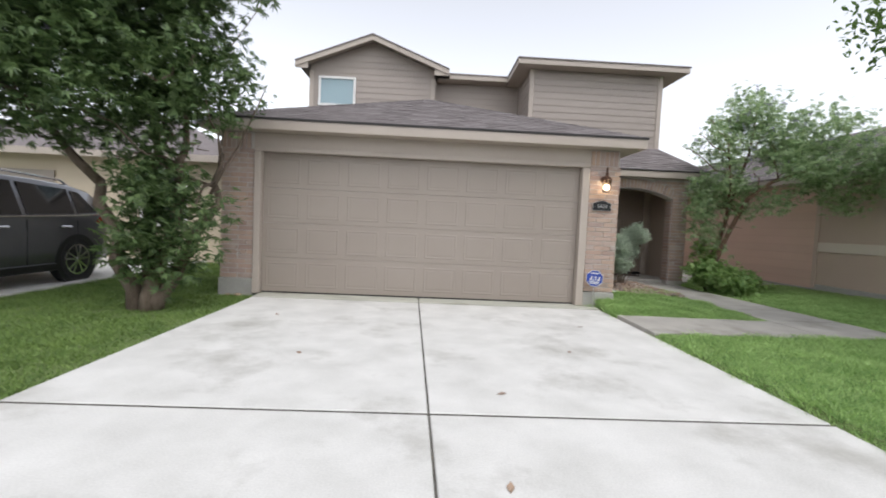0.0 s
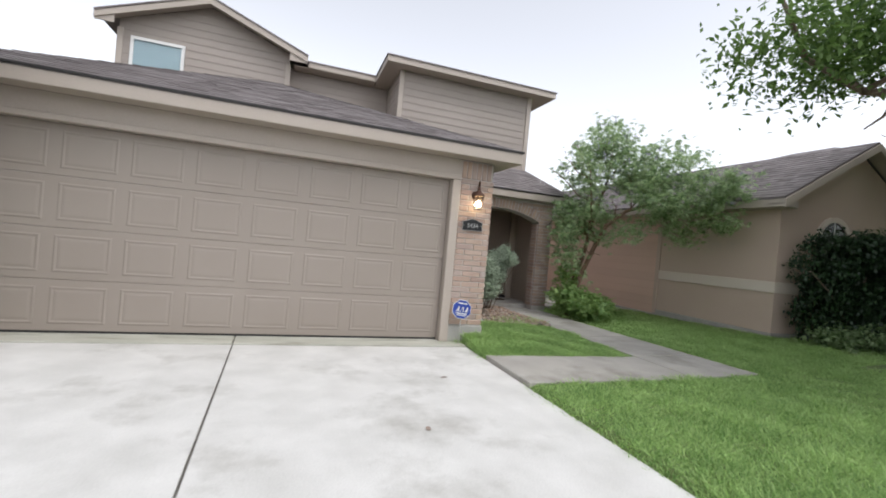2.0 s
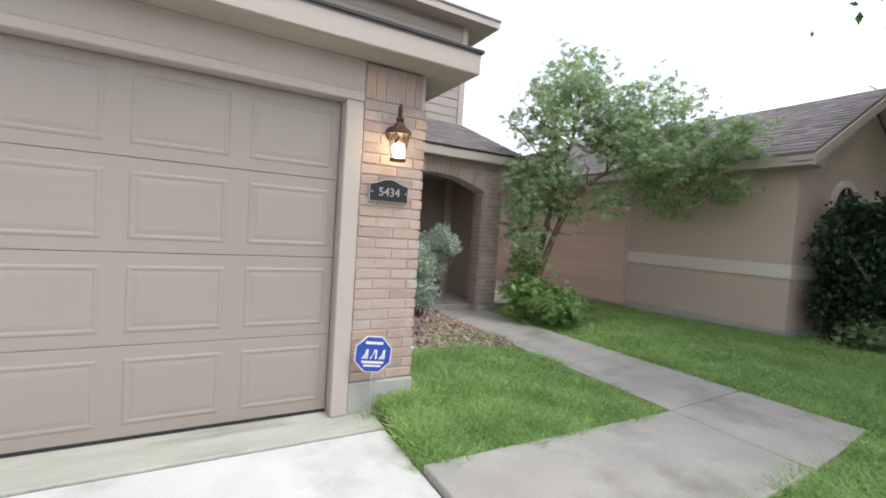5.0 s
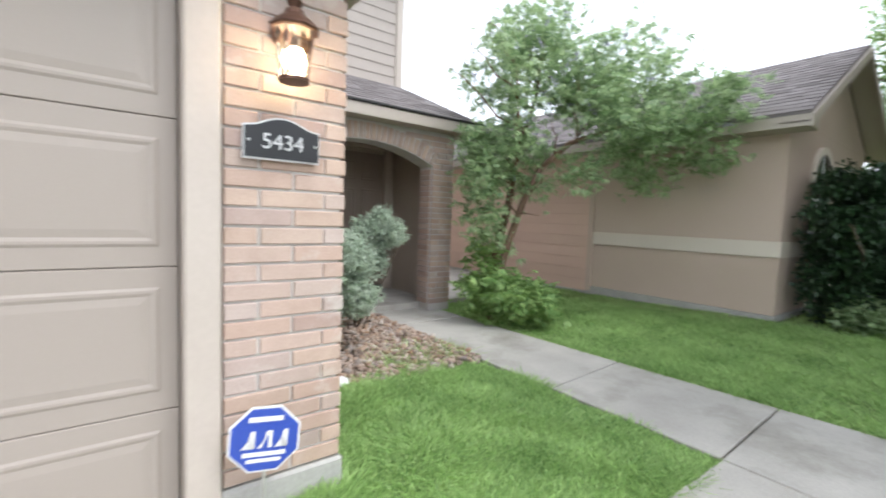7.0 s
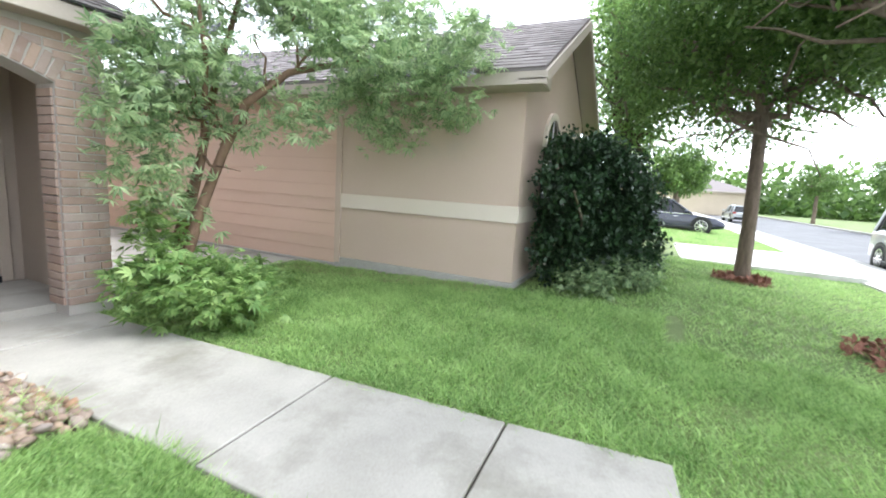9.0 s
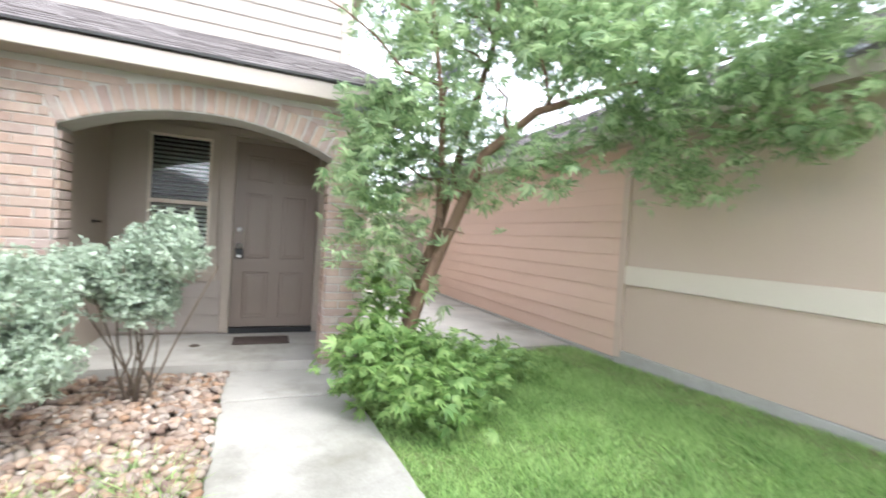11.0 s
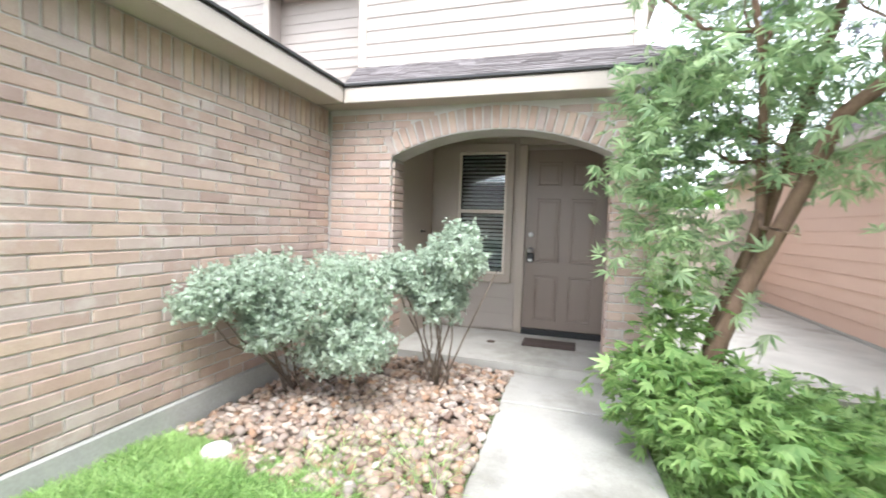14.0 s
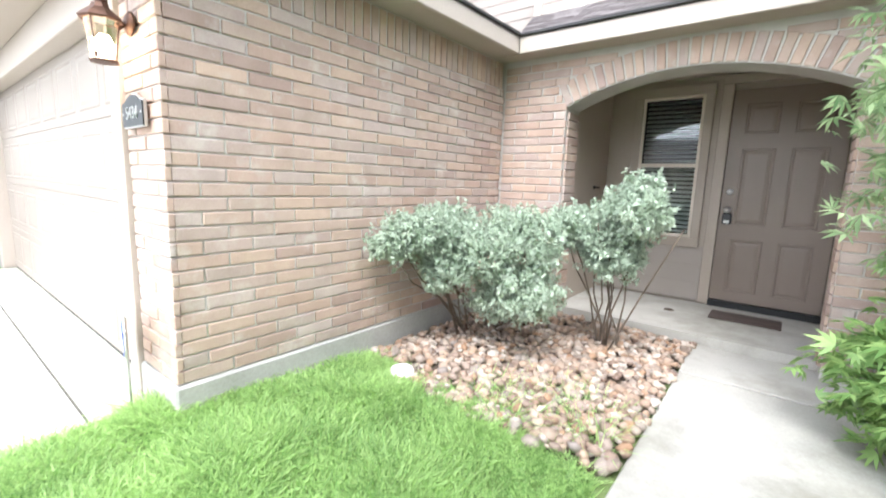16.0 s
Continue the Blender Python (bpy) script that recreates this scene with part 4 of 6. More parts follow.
def yard_sign():
    x, y, z = 2.79, 5.88, 0.46
    s = thing("yard_sign", "blue octagonal security yard sign on a thin stake", "sign", at=(x, y, 0.03))
    m = pose(x, y, z, 0, 4, -12)
    def octo(r):
        return [(r * math.cos(math.pi / 8 + k * math.pi / 4), r * math.sin(math.pi / 8 + k * math.pi / 4)) for k in range(8)]
    part("border", prism(octo(0.135), -0.003, 0.004, m=m @ UP_Y), WHITE, s, "white rim")
    part("face", prism(octo(0.127), -0.006, -0.0035, m=m @ UP_Y), BLUE, s)
    # plain shapes stand where the company's mark is
    part("mark", box(-0.085, 0.085, -0.0085, -0.0065, -0.008, 0.052, m=m), BLUE, s)
    for k, (a, b) in enumerate(((-0.08, -0.035), (-0.025, 0.025), (0.035, 0.08))):
        bm = prism([(a, -0.03), (a + 0.014, -0.03), (a + 0.03, 0.035), (b, 0.035), (b, -0.03), (b - 0.012, -0.03), (b - 0.012, 0.018), (a + 0.034, 0.018)], -0.0105, -0.009, m=m @ UP_Y)
        part("mark", bm, WHITE, s)
    for za, zb, w in ((0.07, 0.088, 0.06), (-0.062, -0.046, 0.075), (-0.085, -0.072, 0.06)):
        part("text_bar", box(-w, w, -0.0085, -0.0065, za, zb, m=m), WHITE, s)
    part("stake", tube([(x, y + 0.012, 0.0), (x, y + 0.012, z + 0.08)], [0.007, 0.007], 6), SILVER, s, "grey metal stake")


yard_sign()
tap = thing("garden_tap", "small metal hose tap on the brick pier", "tap", at=(-2.66, 5.99, 0.62))
part("body", tube([(-2.66, 5.99, 0.62), (-2.66, 5.93, 0.62), (-2.66, 5.915, 0.58)], [0.014, 0.014, 0.012], 8), SILVER, tap)
part("wheel", lathe([(0.03, 0), (0.03, 0.01), (0.0, 0.012)], 10, pose(-2.66, 5.935, 0.655)), SILVER, tap)
for px, py, r in ((-2.62, 5.88, 0.06), (-2.78, 5.9, 0.045)):
    tagged(part("rock", lathe([(0.0, -0.3), (0.8, -0.2), (1, 0.2), (0.6, 0.75), (0, 0.9)], 9, pose(px, py, r * 0.2 - 0.03) @ Matrix.Diagonal((r, r * 0.8, r * 0.7, 1)), None), STONE), "grey rock beside the garage foundation", "rock")
tagged(part("drain_cap", lathe([(0.075, -0.05), (0.08, 0.06), (0.07, 0.085), (0.05, 0.095), (0.0, 0.1)], 18, pose(3.62, 7.12, 0.03)), WHITE, smooth=True), "round white plastic drain cap at the bed's edge", "cap")


# ---- house next door (right) ----
NX, NY0, NYC, NZ, NSZ = 8.88, 6.0, 8.72, 0.24, 0.14
NE, PK, NC = 8.5, 3.98, 10.98
NR = 13.05  # far end of its front
nb = thing("neighbour_house", "single-storey tan house with lap siding and gable", "house", at=(10.05, 9, 0.1))
part("wall", box(NX + 0.005, NR, NY0, NYC, NZ, 2.66), STUCCO, nb)
part("wall", prism([(NX + 0.01, 2.662), (NR - 0.01, 2.662), (NR - 0.01, 2.72), (NC, 3.83), (NX + 0.01, 2.72)], NY0, NY0 + 0.15, m=UP_Y), STUCCO, nb)
part("band", box(NX - 0.018, NX + 0.004, NY0 - 0.018, NYC - 0.1, 0.97, 1.17, 0.004), BAND, nb, "pale tan band")
part("band", box(NX + 0.006, NR, NY0 - 0.018, NY0 - 0.001, 0.97, 1.17, 0.004), BAND, nb, "pale tan band")
# thin strip added under the band in place of its shadow line
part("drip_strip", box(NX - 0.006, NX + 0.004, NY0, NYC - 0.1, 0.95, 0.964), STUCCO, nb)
part("corner_board", box(NX - 0.02, NX + 0.004, NYC - 0.1, NYC, NSZ + 0.02, 2.62, 0.004), STUCCO, nb)
rear = part("rear_wall", box(NX + 0.02, NR, NYC + 0.002, 17.5, NSZ, 2.66), SIDING_PINK, nb, "pinkish tan lap siding")
siding(NYC + 0.002, 17.4, NSZ, 2.64, facing_left(NX + 0.019), SIDING_PINK, base=rear, exposure=0.19)
part("foundation", box(NX - 0.008, NR, NY0 - 0.02, NYC - 0.002, -0.1, NZ - 0.004, 0.01), FOUNDATION, nb, "exposed grey foundation")
part("foundation", box(NX - 0.006, NR, NYC, 17.5, -0.1, NSZ - 0.004, 0.01), FOUNDATION, nb, "exposed grey foundation")
def n_roof(sign):
    xe = NE if sign < 0 else 2 * NC - NE
    bm = bmesh.new()
    for y0, y1 in ((5.72, 17.8),):
        q = [(xe, y0, 2.65), (NC, y0, PK + 0.02), (NC, y1, PK + 0.02), (xe, y1, 2.65)]
        top = [bm.verts.new(p) for p in q]
        low = [bm.verts.new((p[0], p[1], p[2] - 0.03)) for p in q]
        bm.faces.new(top), bm.faces.new(low[::-1])
        for i in range(4):
            bm.faces.new((top[i], low[i], low[(i + 1) % 4], top[(i + 1) % 4]))
    return bm
nroof = part("roof", n_roof(-1), SHINGLE, nb, "grey asphalt shingles")
part("roof", n_roof(1), SHINGLE, nb, "grey asphalt shingles")
shingles("shingle", "", [(NE, 17.8, 2.656), (NE, 5.72, 2.656), (NC, 5.72, PK + 0.026), (NC, 17.8, PK + 0.026)], parent=nroof, seed=11)
part("fascia", box(NE, NE + 0.025, 5.72, 17.8, 2.49, 2.618), TRIM, nb)
part("soffit", box(NE + 0.026, NX + 0.01, 5.74, 17.6, 2.49, 2.502), SOFFIT, nb)
for sgn in (-1, 1):
    xe = NE if sgn < 0 else 2 * NC - NE
    part("rake_board", prism([(xe, 2.48), (xe, 2.615), (NC, PK - 0.015), (NC, PK - 0.155)], 5.69, 5.72, m=UP_Y), TRIM, nb)
    part("gable_soffit", prism([(xe, 2.55), (NC, PK - 0.06), (NC, PK - 0.075), (xe, 2.535)], 5.722, NY0, m=UP_Y), SOFFIT, nb)
part("return_box", box(NE + 0.027, NE + 0.38, 5.73, 5.99, 2.503, 2.62), TRIM, nb)


def arched_window():
    x, r, zs = 10.35, 0.42, 1.98
    pts = [(x - r, 1.0), (x + r, 1.0)] + [(x + r * math.cos(math.pi * i / 12), zs + r * math.sin(math.pi * i / 12)) for i in range(13)]
    w = part("window", prism(pts, NY0 - 0.02, NY0 - 0.006, m=UP_Y), CARGLASS, nb, "dark arched window")
    bm = bmesh.new()
    for i in range(12):
        a0, a1 = math.pi * i / 12, math.pi * (i + 1) / 12
        prism([(x + r * math.cos(a0), zs + r * math.sin(a0)), (x + (r + 0.1) * math.cos(a0), zs + (r + 0.1) * math.sin(a0)), (x + (r + 0.1) * math.cos(a1), zs + (r + 0.1) * math.sin(a1)), (x + r * math.cos(a1), zs + r * math.sin(a1))], NY0 - 0.05, NY0 - 0.004, bm=bm, m=UP_Y)
    part("arch_trim", bm, BAND, w, "pale arched trim")
    part("mullion", box(x - 0.012, x + 0.012, NY0 - 0.03, NY0 - 0.021, 1.0, zs + r), WHITE, w)


arched_window()


# ---- other houses ----
def simple_house(label, x0, x1, y0, y1, h, rise, wall_mat, storeys=1, face=-1, group="houses along the street"):
    """A hip-roofed house with garage door, windows and trim; its front looks along -y (face -1) or +y."""
    yf = y0 if face < 0 else y1
    ho = thing("house", label, "house", group, at=((x0 + x1) / 2, (y0 + y1) / 2, 0))
    part("wall", box(x0, x1, y0, y1, -0.1, h), wall_mat, ho)
    e = 0.45
    bm = bmesh.new()
    q = [bm.verts.new(p) for p in ((x0 - e, y0 - e, h), (x1 + e, y0 - e, h), (x1 + e, y1 + e, h), (x0 - e, y1 + e, h))]
    inset = min(x1 - x0, y1 - y0) / 2
    r1 = bm.verts.new(((x0 + inset), (y0 + inset), h + rise))
    r2 = bm.verts.new(((x1 - inset), (y1 - inset) if (x1 - x0) < (y1 - y0) else (y0 + inset), h + rise))
    if (x1 - x0) >= (y1 - y0):
        bm.faces.new((q[0], q[1], r2, r1)), bm.faces.new((q[1], q[2], r2)), bm.faces.new((q[2], q[3], r1, r2)), bm.faces.new((q[3], q[0], r1))
    else:
        bm.faces.new((q[0], q[1], r1)), bm.faces.new((q[1], q[2], r2, r1)), bm.faces.new((q[2], q[3], r2)), bm.faces.new((q[3], q[0], r1, r2))
    bm.faces.new(q[::-1])
    part("roof", bm, SHINGLE, ho)
    bm = bmesh.new()
    add_box(bm, x0 - e, x1 + e, y0 - e - 0.02, y0 - e, h - 0.16, h), add_box(bm, x0 - e, x1 + e, y1 + e, y1 + e + 0.02, h - 0.16, h)
    add_box(bm, x0 - e - 0.02, x0 - e, y0 - e, y1 + e, h - 0.16, h), add_box(bm, x1 + e, x1 + e + 0.02, y0 - e, y1 + e, h - 0.16, h)
    part("fascia", bm, TRIM, ho)
    o = 0.02 * face
    gx = x0 + 0.8
    d = part("garage_door", box(gx, gx + 4.6, yf + o, yf + 2 * o, 0.0, 2.1), GDOOR, ho)
    for k in range(3):
        part("groove", box(gx, gx + 4.6, yf + 2.1 * o, yf + 2.2 * o, 0.5 * (k + 1), 0.5 * (k + 1) + 0.02), SOFFIT, d)
    for s in range(storeys):
        for wx in ([x1 - 2.2] if s == 0 else [x0 + 1.5, x1 - 2.2]):
            z = 0.9 + 2.75 * s
            wn_ = part("window", box(wx, wx + 1.0, yf + o, yf + 2 * o, z, z + 1.3), CARGLASS, ho)
            bm = bmesh.new()
            for b in ((wx - 0.08, wx + 1.08, z - 0.08, z), (wx - 0.08, wx + 1.08, z + 1.3, z + 1.38), (wx - 0.08, wx, z, z + 1.3), (wx + 1, wx + 1.08, z, z + 1.3), (wx, wx + 1, z + 0.63, z + 0.67)):
                add_box(bm, b[0], b[1], yf + o, yf + 2.6 * o, b[2], b[3])
            part("window_frame", bm, WHITE, wn_)
    return ho


simple_house("two-storey pinkish tan house past the neighbour", 17.7, 25.5, 8.55, 18, 5.2, 1.7, STUCCO, 2)
simple_house("beige house beside a driveway with parked car", -14.5, -4.75, 10.5, 19, 2.6, 1.9, BEIGEWALL)
simple_house("distant pale pink house along the street", 46, 56, 3.5, 12, 2.8, 2.0, SIDING_PINK)
simple_house("distant cream house at the bend of the street", 66, 78, -6, 4, 2.8, 2.0, BEIGEWALL)
simple_house("pale cream house across the street", 24, 35, -21, -12.5, 2.8, 2.0, BEIGEWALL, 1, 1)
simple_house("tan house across the street", -8, 4, -22, -13.5, 2.8, 2.0, STUCCO, 1, 1)
simple_house("taupe house across the street", 8, 19, -22, -13.0, 5.2, 1.8, SIDING, 2, 1)


# ---- cars ----
def car(name, label, length, width, height, paint, m, boxy=0.0, lower=0.42, group="parked cars"):
    """Faces +x before m. Lower body lofted from side stations, cabin narrower above, wheels, glass, lamps."""
    c = tagged(new(name), label, "car", group)
    c.matrix_basis = m
    L, W, H = length, width / 2, height
    def piece(nm, bm, mat, parent=c, lab="", smooth=False):
        ob = new(nm, mesh_of(nm, bm, mat, smooth))
        ob.parent = parent
        if lab:
            ob["label"] = lab
        return ob
    belt = H * 0.6
    prof = [(-L / 2, 0.45, belt - 0.12), (-L / 2 + 0.08, 0.3, belt + 0.02), (-L / 2 + 0.5, 0.24, belt + 0.03), (-0.2, 0.22, belt), (L / 2 - 1.2, 0.22, belt - 0.04), (L / 2 - 0.35, 0.25, belt - 0.16), (L / 2 - 0.06, 0.3, belt - 0.32), (L / 2, 0.42, belt - 0.42)]
    bm = bmesh.new()
    rings = []
    for i, (x, lo, hi) in enumerate(prof):
        w = W * (0.86 if i in (0, len(prof) - 1) else 0.95 if i in (1, len(prof) - 2) else 1.0)
        mid = (lo + hi) / 2
        sec = [(-w * 0.9, lo), (-w, lo + 0.1), (-w, mid), (-w * 0.985, hi - 0.1), (-w * 0.93, hi), (w * 0.93, hi), (w * 0.985, hi - 0.1), (w, mid), (w, lo + 0.1), (w * 0.9, lo)]
        rings.append([bm.verts.new((x, y, z)) for y, z in sec])
    for a, b in zip(rings, rings[1:]):
        for k in range(10):
            bm.faces.new((a[k], a[(k + 1) % 10], b[(k + 1) % 10], b[k]))
    bm.faces.new(rings[0]), bm.faces.new(rings[-1][::-1])
    piece("body", bm, paint, smooth=False)
    xr, xrt = -L / 2 + 0.12, -L / 2 + 0.55 - boxy * 0.25
    xf, xft = L / 2 - 1.25 + boxy * 0.35, L / 2 - 2.05 + boxy * 0.35
    def cabin(inset, grow, z0, z1):
        bm = bmesh.new()
        lo = [bm.verts.new((x, y, z0)) for x, y in ((xr - grow, -W * 0.93 - inset), (xf + grow, -W * 0.93 - inset), (xf + grow, W * 0.93 + inset), (xr - grow, W * 0.93 + inset))]
        hi = [bm.verts.new((x, y, z1)) for x, y in ((xrt - grow, -W * 0.76 - inset), (xft + grow, -W * 0.76 - inset), (xft + grow, W * 0.76 + inset), (xrt - grow, W * 0.76 + inset))]
        bm.faces.new(hi)
        for i in range(4):
            bm.faces.new((lo[i], lo[(i + 1) % 4], hi[(i + 1) % 4], hi[i]))
        return bm
    piece("cabin_glass", cabin(0, 0, belt - 0.02, H - 0.07), CARGLASS, lab="dark tinted glass")
    bm = bmesh.new()
    lo = [(xrt - 0.03, W * 0.78), (xft + 0.04, W * 0.77)]
    add_box(bm, xrt - 0.06, xft + 0.05, -W * 0.78, W * 0.78, H - 0.09, H, 0.035)
    piece("roof", bm, paint)
    for s in (-1, 1):
        def at(x, f):  # a point on the flank of the cabin, f from belt to roof
            return Vector((x, s * (W * (0.945 - 0.165 * f)), belt - 0.02 + (H - 0.05 - belt) * f))
        for xa, xb in ((xr + 0.1, xrt + 0.0), (xr + 1.05, xrt + 0.78), (0.15, 0.12), (xf - 0.02, xft + 0.02)):
            piece("pillar", tube([at(xa, 0), at(xb, 1)], [0.05, 0.045], 6), paint)
        piece("belt_trim", tube([at(xr + 0.3, 0.0), at(xf - 0.1, 0.0)], [0.016, 0.016], 6), CHROME, lab="chrome strip under the windows")
        piece("roof_rail", tube([(xrt + 0.1, s * W * 0.68, H + 0.01), (xrt + 0.15, s * W * 0.68, H + 0.05), (xft - 0.15, s * W * 0.68, H + 0.05), (xft - 0.1, s * W * 0.68, H + 0.01)], [0.018] * 4, 6), CHROME)
        for hx in (-L * 0.17, L * 0.08):
            piece("door_handle", box(hx - 0.1, hx + 0.1, s * W - 0.02, s * W + 0.025, belt - 0.16, belt - 0.125, 0.012), CHROME)
            piece("door_gap", box(hx + 0.2, hx + 0.206, s * W * 0.99, s * W + 0.002, 0.35, belt - 0.05), BLACK)
        piece("sill", box(-L * 0.27, L * 0.25, s * W - 0.03, s * W + 0.015, 0.2, 0.32, 0.02), BLACK)
        piece("tail_lamp", box(-L / 2 + 0.0, -L / 2 + 0.28, s * W * 0.8 - 0.1, s * W * 0.8 + 0.17 * W, belt - 0.14, belt + 0.02, 0.03), REDLENS, lab="red tail lamp")
        piece("headlamp", box(L / 2 - 0.35, L / 2 - 0.06, s * W * 0.75 - 0.12, s * W * 0.75 + 0.17, belt - 0.36, belt - 0.22, 0.03), CHROME)
        piece("mirror", box(xf - 0.35, xf - 0.2, s * W, s * W + 0.2, belt + 0.02, belt + 0.15, 0.04), paint)
        for wx in (-L / 2 + 0.85, L / 2 - 0.9):
            r = 0.35
            wm = pose(wx, s * (W - 0.1), r, 90 * -s)
            piece("arch", lathe([(r + 0.07, 0.0), (r + 0.07, 0.108), (r - 0.05, 0.109)], 24, wm), BLACK)
            wh = piece("wheel", lathe([(r - 0.06, -0.1), (r, -0.08), (r, 0.09), (r - 0.03, 0.115), (r - 0.1, 0.118), (r - 0.11, 0.09), (0.0, 0.09)], 24, wm), RUBBER)
            bm = lathe([(0.25, 0.085), (0.25, 0.112), (0.225, 0.112), (0.22, 0.092)], 24, wm)
            lathe([(0.06, 0.09), (0.05, 0.122), (0.0, 0.124)], 12, wm, bm)
            for k in range(10):
                add_box(bm, 0.04, 0.235, -0.014, 0.014, 0.1, 0.117, 0, wm @ pose(0, 0, 0, 0, 0, 36 * k + (4 if k % 2 else -4)))
            piece("rim", bm, CHROME, wh, "silver alloy rim")
    piece("bumper", box(-L / 2 - 0.05, -L / 2 + 0.2, -W * 0.85, W * 0.85, 0.28, 0.5, 0.05), BLACK)
    return c


def crossover(label, paint, m):
    """Rounded crossover, nose along +x before m: one lofted shell, side glass, pillars, lamps, wheels."""
    c = tagged(new("suv"), label, "car", "parked cars")
    c.matrix_basis = m
    def piece(nm, bm, mat, parent=c, lab="", smooth=False):
        ob = new(nm, mesh_of(nm, bm, mat, smooth))
        ob.parent = parent
        if lab:
            ob["label"] = lab
        return ob
    W, HW, H = 0.91, 0.66, 1.63   # half width, half width of the roof, height
    # along the car: x, sill, belt, roof line, width
    st = [(-2.25, 0.52, 0.9, 0.93, 0.8), (-2.2, 0.36, 0.98, 1.06, 0.88), (-2.02, 0.28, 1.03, 1.34, 0.95), (-1.8, 0.25, 1.06, 1.5, 0.985), (-1.45, 0.24, 1.05, 1.57, 1.0), (-0.8, 0.23, 1.02, 1.61, 1.0),
          (-0.1, 0.23, 1.0, 1.63, 1.0), (0.45, 0.23, 0.985, 1.57, 1.0), (0.9, 0.23, 0.97, 1.34, 1.0), (1.3, 0.24, 0.955, 1.06, 0.995), (1.75, 0.26, 0.88, 0.93, 0.97), (2.1, 0.3, 0.74, 0.8, 0.9), (2.25, 0.42, 0.6, 0.64, 0.78)]
    def side(x, z):
        """Half width of the shell at a height between belt and roof."""
        for a, b in zip(st, st[1:]):
            if a[0] <= x <= b[0]:
                f = (x - a[0]) / (b[0] - a[0])
                belt, w = a[2] + (b[2] - a[2]) * f, a[4] + (b[4] - a[4]) * f
                return w * (W * 0.97 - (W * 0.97 - HW) * max(0.0, z - belt) / (H - 1.02))
        return W
    bm = bmesh.new()
    rings = []
    for x, lo, belt, top, w in st:
        edge = max(W * 0.97 - (W * 0.97 - HW) * (top - 0.05 - belt) / (H - 1.02), HW) * w
        half = [(W * 0.88 * w, lo), (W * 0.985 * w, lo + 0.06), (W * w, lo + 0.25), (W * w, belt - 0.2), (W * 0.985 * w, belt - 0.05), (W * 0.97 * w, belt), (edge, max(top - 0.06, belt + 0.003)), (edge * 0.9, max(top - 0.015, belt + 0.006)), (edge * 0.45, max(top, belt + 0.01))]
        sec = [(-y, z) for y, z in half] + [(y, z) for y, z in half[::-1]]
        rings.append([bm.verts.new((x, y, z)) for y, z in sec])
    n = len(rings[0])
    for a, b in zip(rings, rings[1:]):
        for k in range(n):
            bm.faces.new((a[k], a[(k + 1) % n], b[(k + 1) % n], b[k]))
    bm.faces.new(rings[0]), bm.faces.new(rings[-1][::-1])
    piece("body", bm, paint, smooth=True)
    panes = ([(-1.83, 1.12), (-1.38, 1.09), (-1.38, 1.46), (-1.55, 1.44)], [(-1.32, 1.09), (-0.48, 1.06), (-0.48, 1.53), (-1.32, 1.48)], [(-0.4, 1.055), (0.86, 1.02), (0.42, 1.46), (-0.1, 1.54), (-0.4, 1.535)])
    for sg in (-1, 1):
        for pts in panes:
            bm = bmesh.new()
            out = [bm.verts.new((x, sg * (side(x, z) + 0.006), z)) for x, z in pts]
            inn = [bm.verts.new((x, sg * (side(x, z) - 0.05), z)) for x, z in pts]
            bm.faces.new(out), bm.faces.new(inn[::-1])
            for k in range(len(pts)):
                bm.faces.new((out[k], out[(k + 1) % len(pts)], inn[(k + 1) % len(pts)], inn[k]))
            piece("window", bm, CARGLASS, lab="dark tinted side window")
        piece("belt_trim", tube([(x, sg * (side(x, z) + 0.008), z) for x, z in ((-1.9, 1.15), (-1.8, 1.085), (-1.3, 1.06), (-0.4, 1.03), (0.9, 0.995))], [0.014] * 5, 6), CHROME, lab="chrome strip under the windows")
        piece("roof_rail", tube([(-1.5, sg * 0.6, 1.55), (-1.35, sg * 0.6, 1.63), (-0.3, sg * 0.6, 1.68), (0.2, sg * 0.6, 1.66), (0.3, sg * 0.6, 1.6)], [0.02] * 5, 6), CHROME)
        for hx in (-1.1, -0.05):
            piece("door_handle", box(hx - 0.11, hx + 0.11, sg * W - 0.015, sg * W + 0.03, 0.86, 0.9, 0.014), CHROME)
        for gx in (-1.34, -0.44):
            piece("door_gap", box(gx, gx + 0.008, sg * W - 0.01, sg * W + 0.003, 0.34, 0.98), BLACK)
        piece("sill", box(-1.05, 1.0, sg * W - 0.06, sg * W + 0.008, 0.2, 0.33, 0.02), BLACK)
        bm = prism([(-2.2, 0.9), (-1.72, 0.95), (-1.9, 1.07), (-2.14, 1.05)], sg * 0.74, sg * 0.888, m=UP_Y)
        piece("tail_lamp", bm, REDLENS, lab="red tail lamp")
        piece("headlamp", prism([(1.75, 0.72), (2.18, 0.62), (2.12, 0.72), (1.75, 0.84)], sg * 0.6, sg * 0.86, m=UP_Y), CHROME)
        piece("mirror", box(0.72, 0.9, sg * 0.88, sg * 1.06, 1.0, 1.14, 0.04), paint)
        for wx in (-1.32, 1.35):
            r = 0.35
            wm = pose(wx, sg * (W - 0.11), r, 90 * -sg)
            piece("arch", lathe([(r + 0.06, 0.0), (r + 0.06, 0.118), (r - 0.05, 0.119)], 28, wm), BLACK)
            wh = piece("wheel", lathe([(r - 0.06, -0.1), (r, -0.08), (r, 0.1), (r - 0.03, 0.125), (r - 0.1, 0.128), (r - 0.11, 0.1), (0.0, 0.1)], 28, wm), RUBBER)
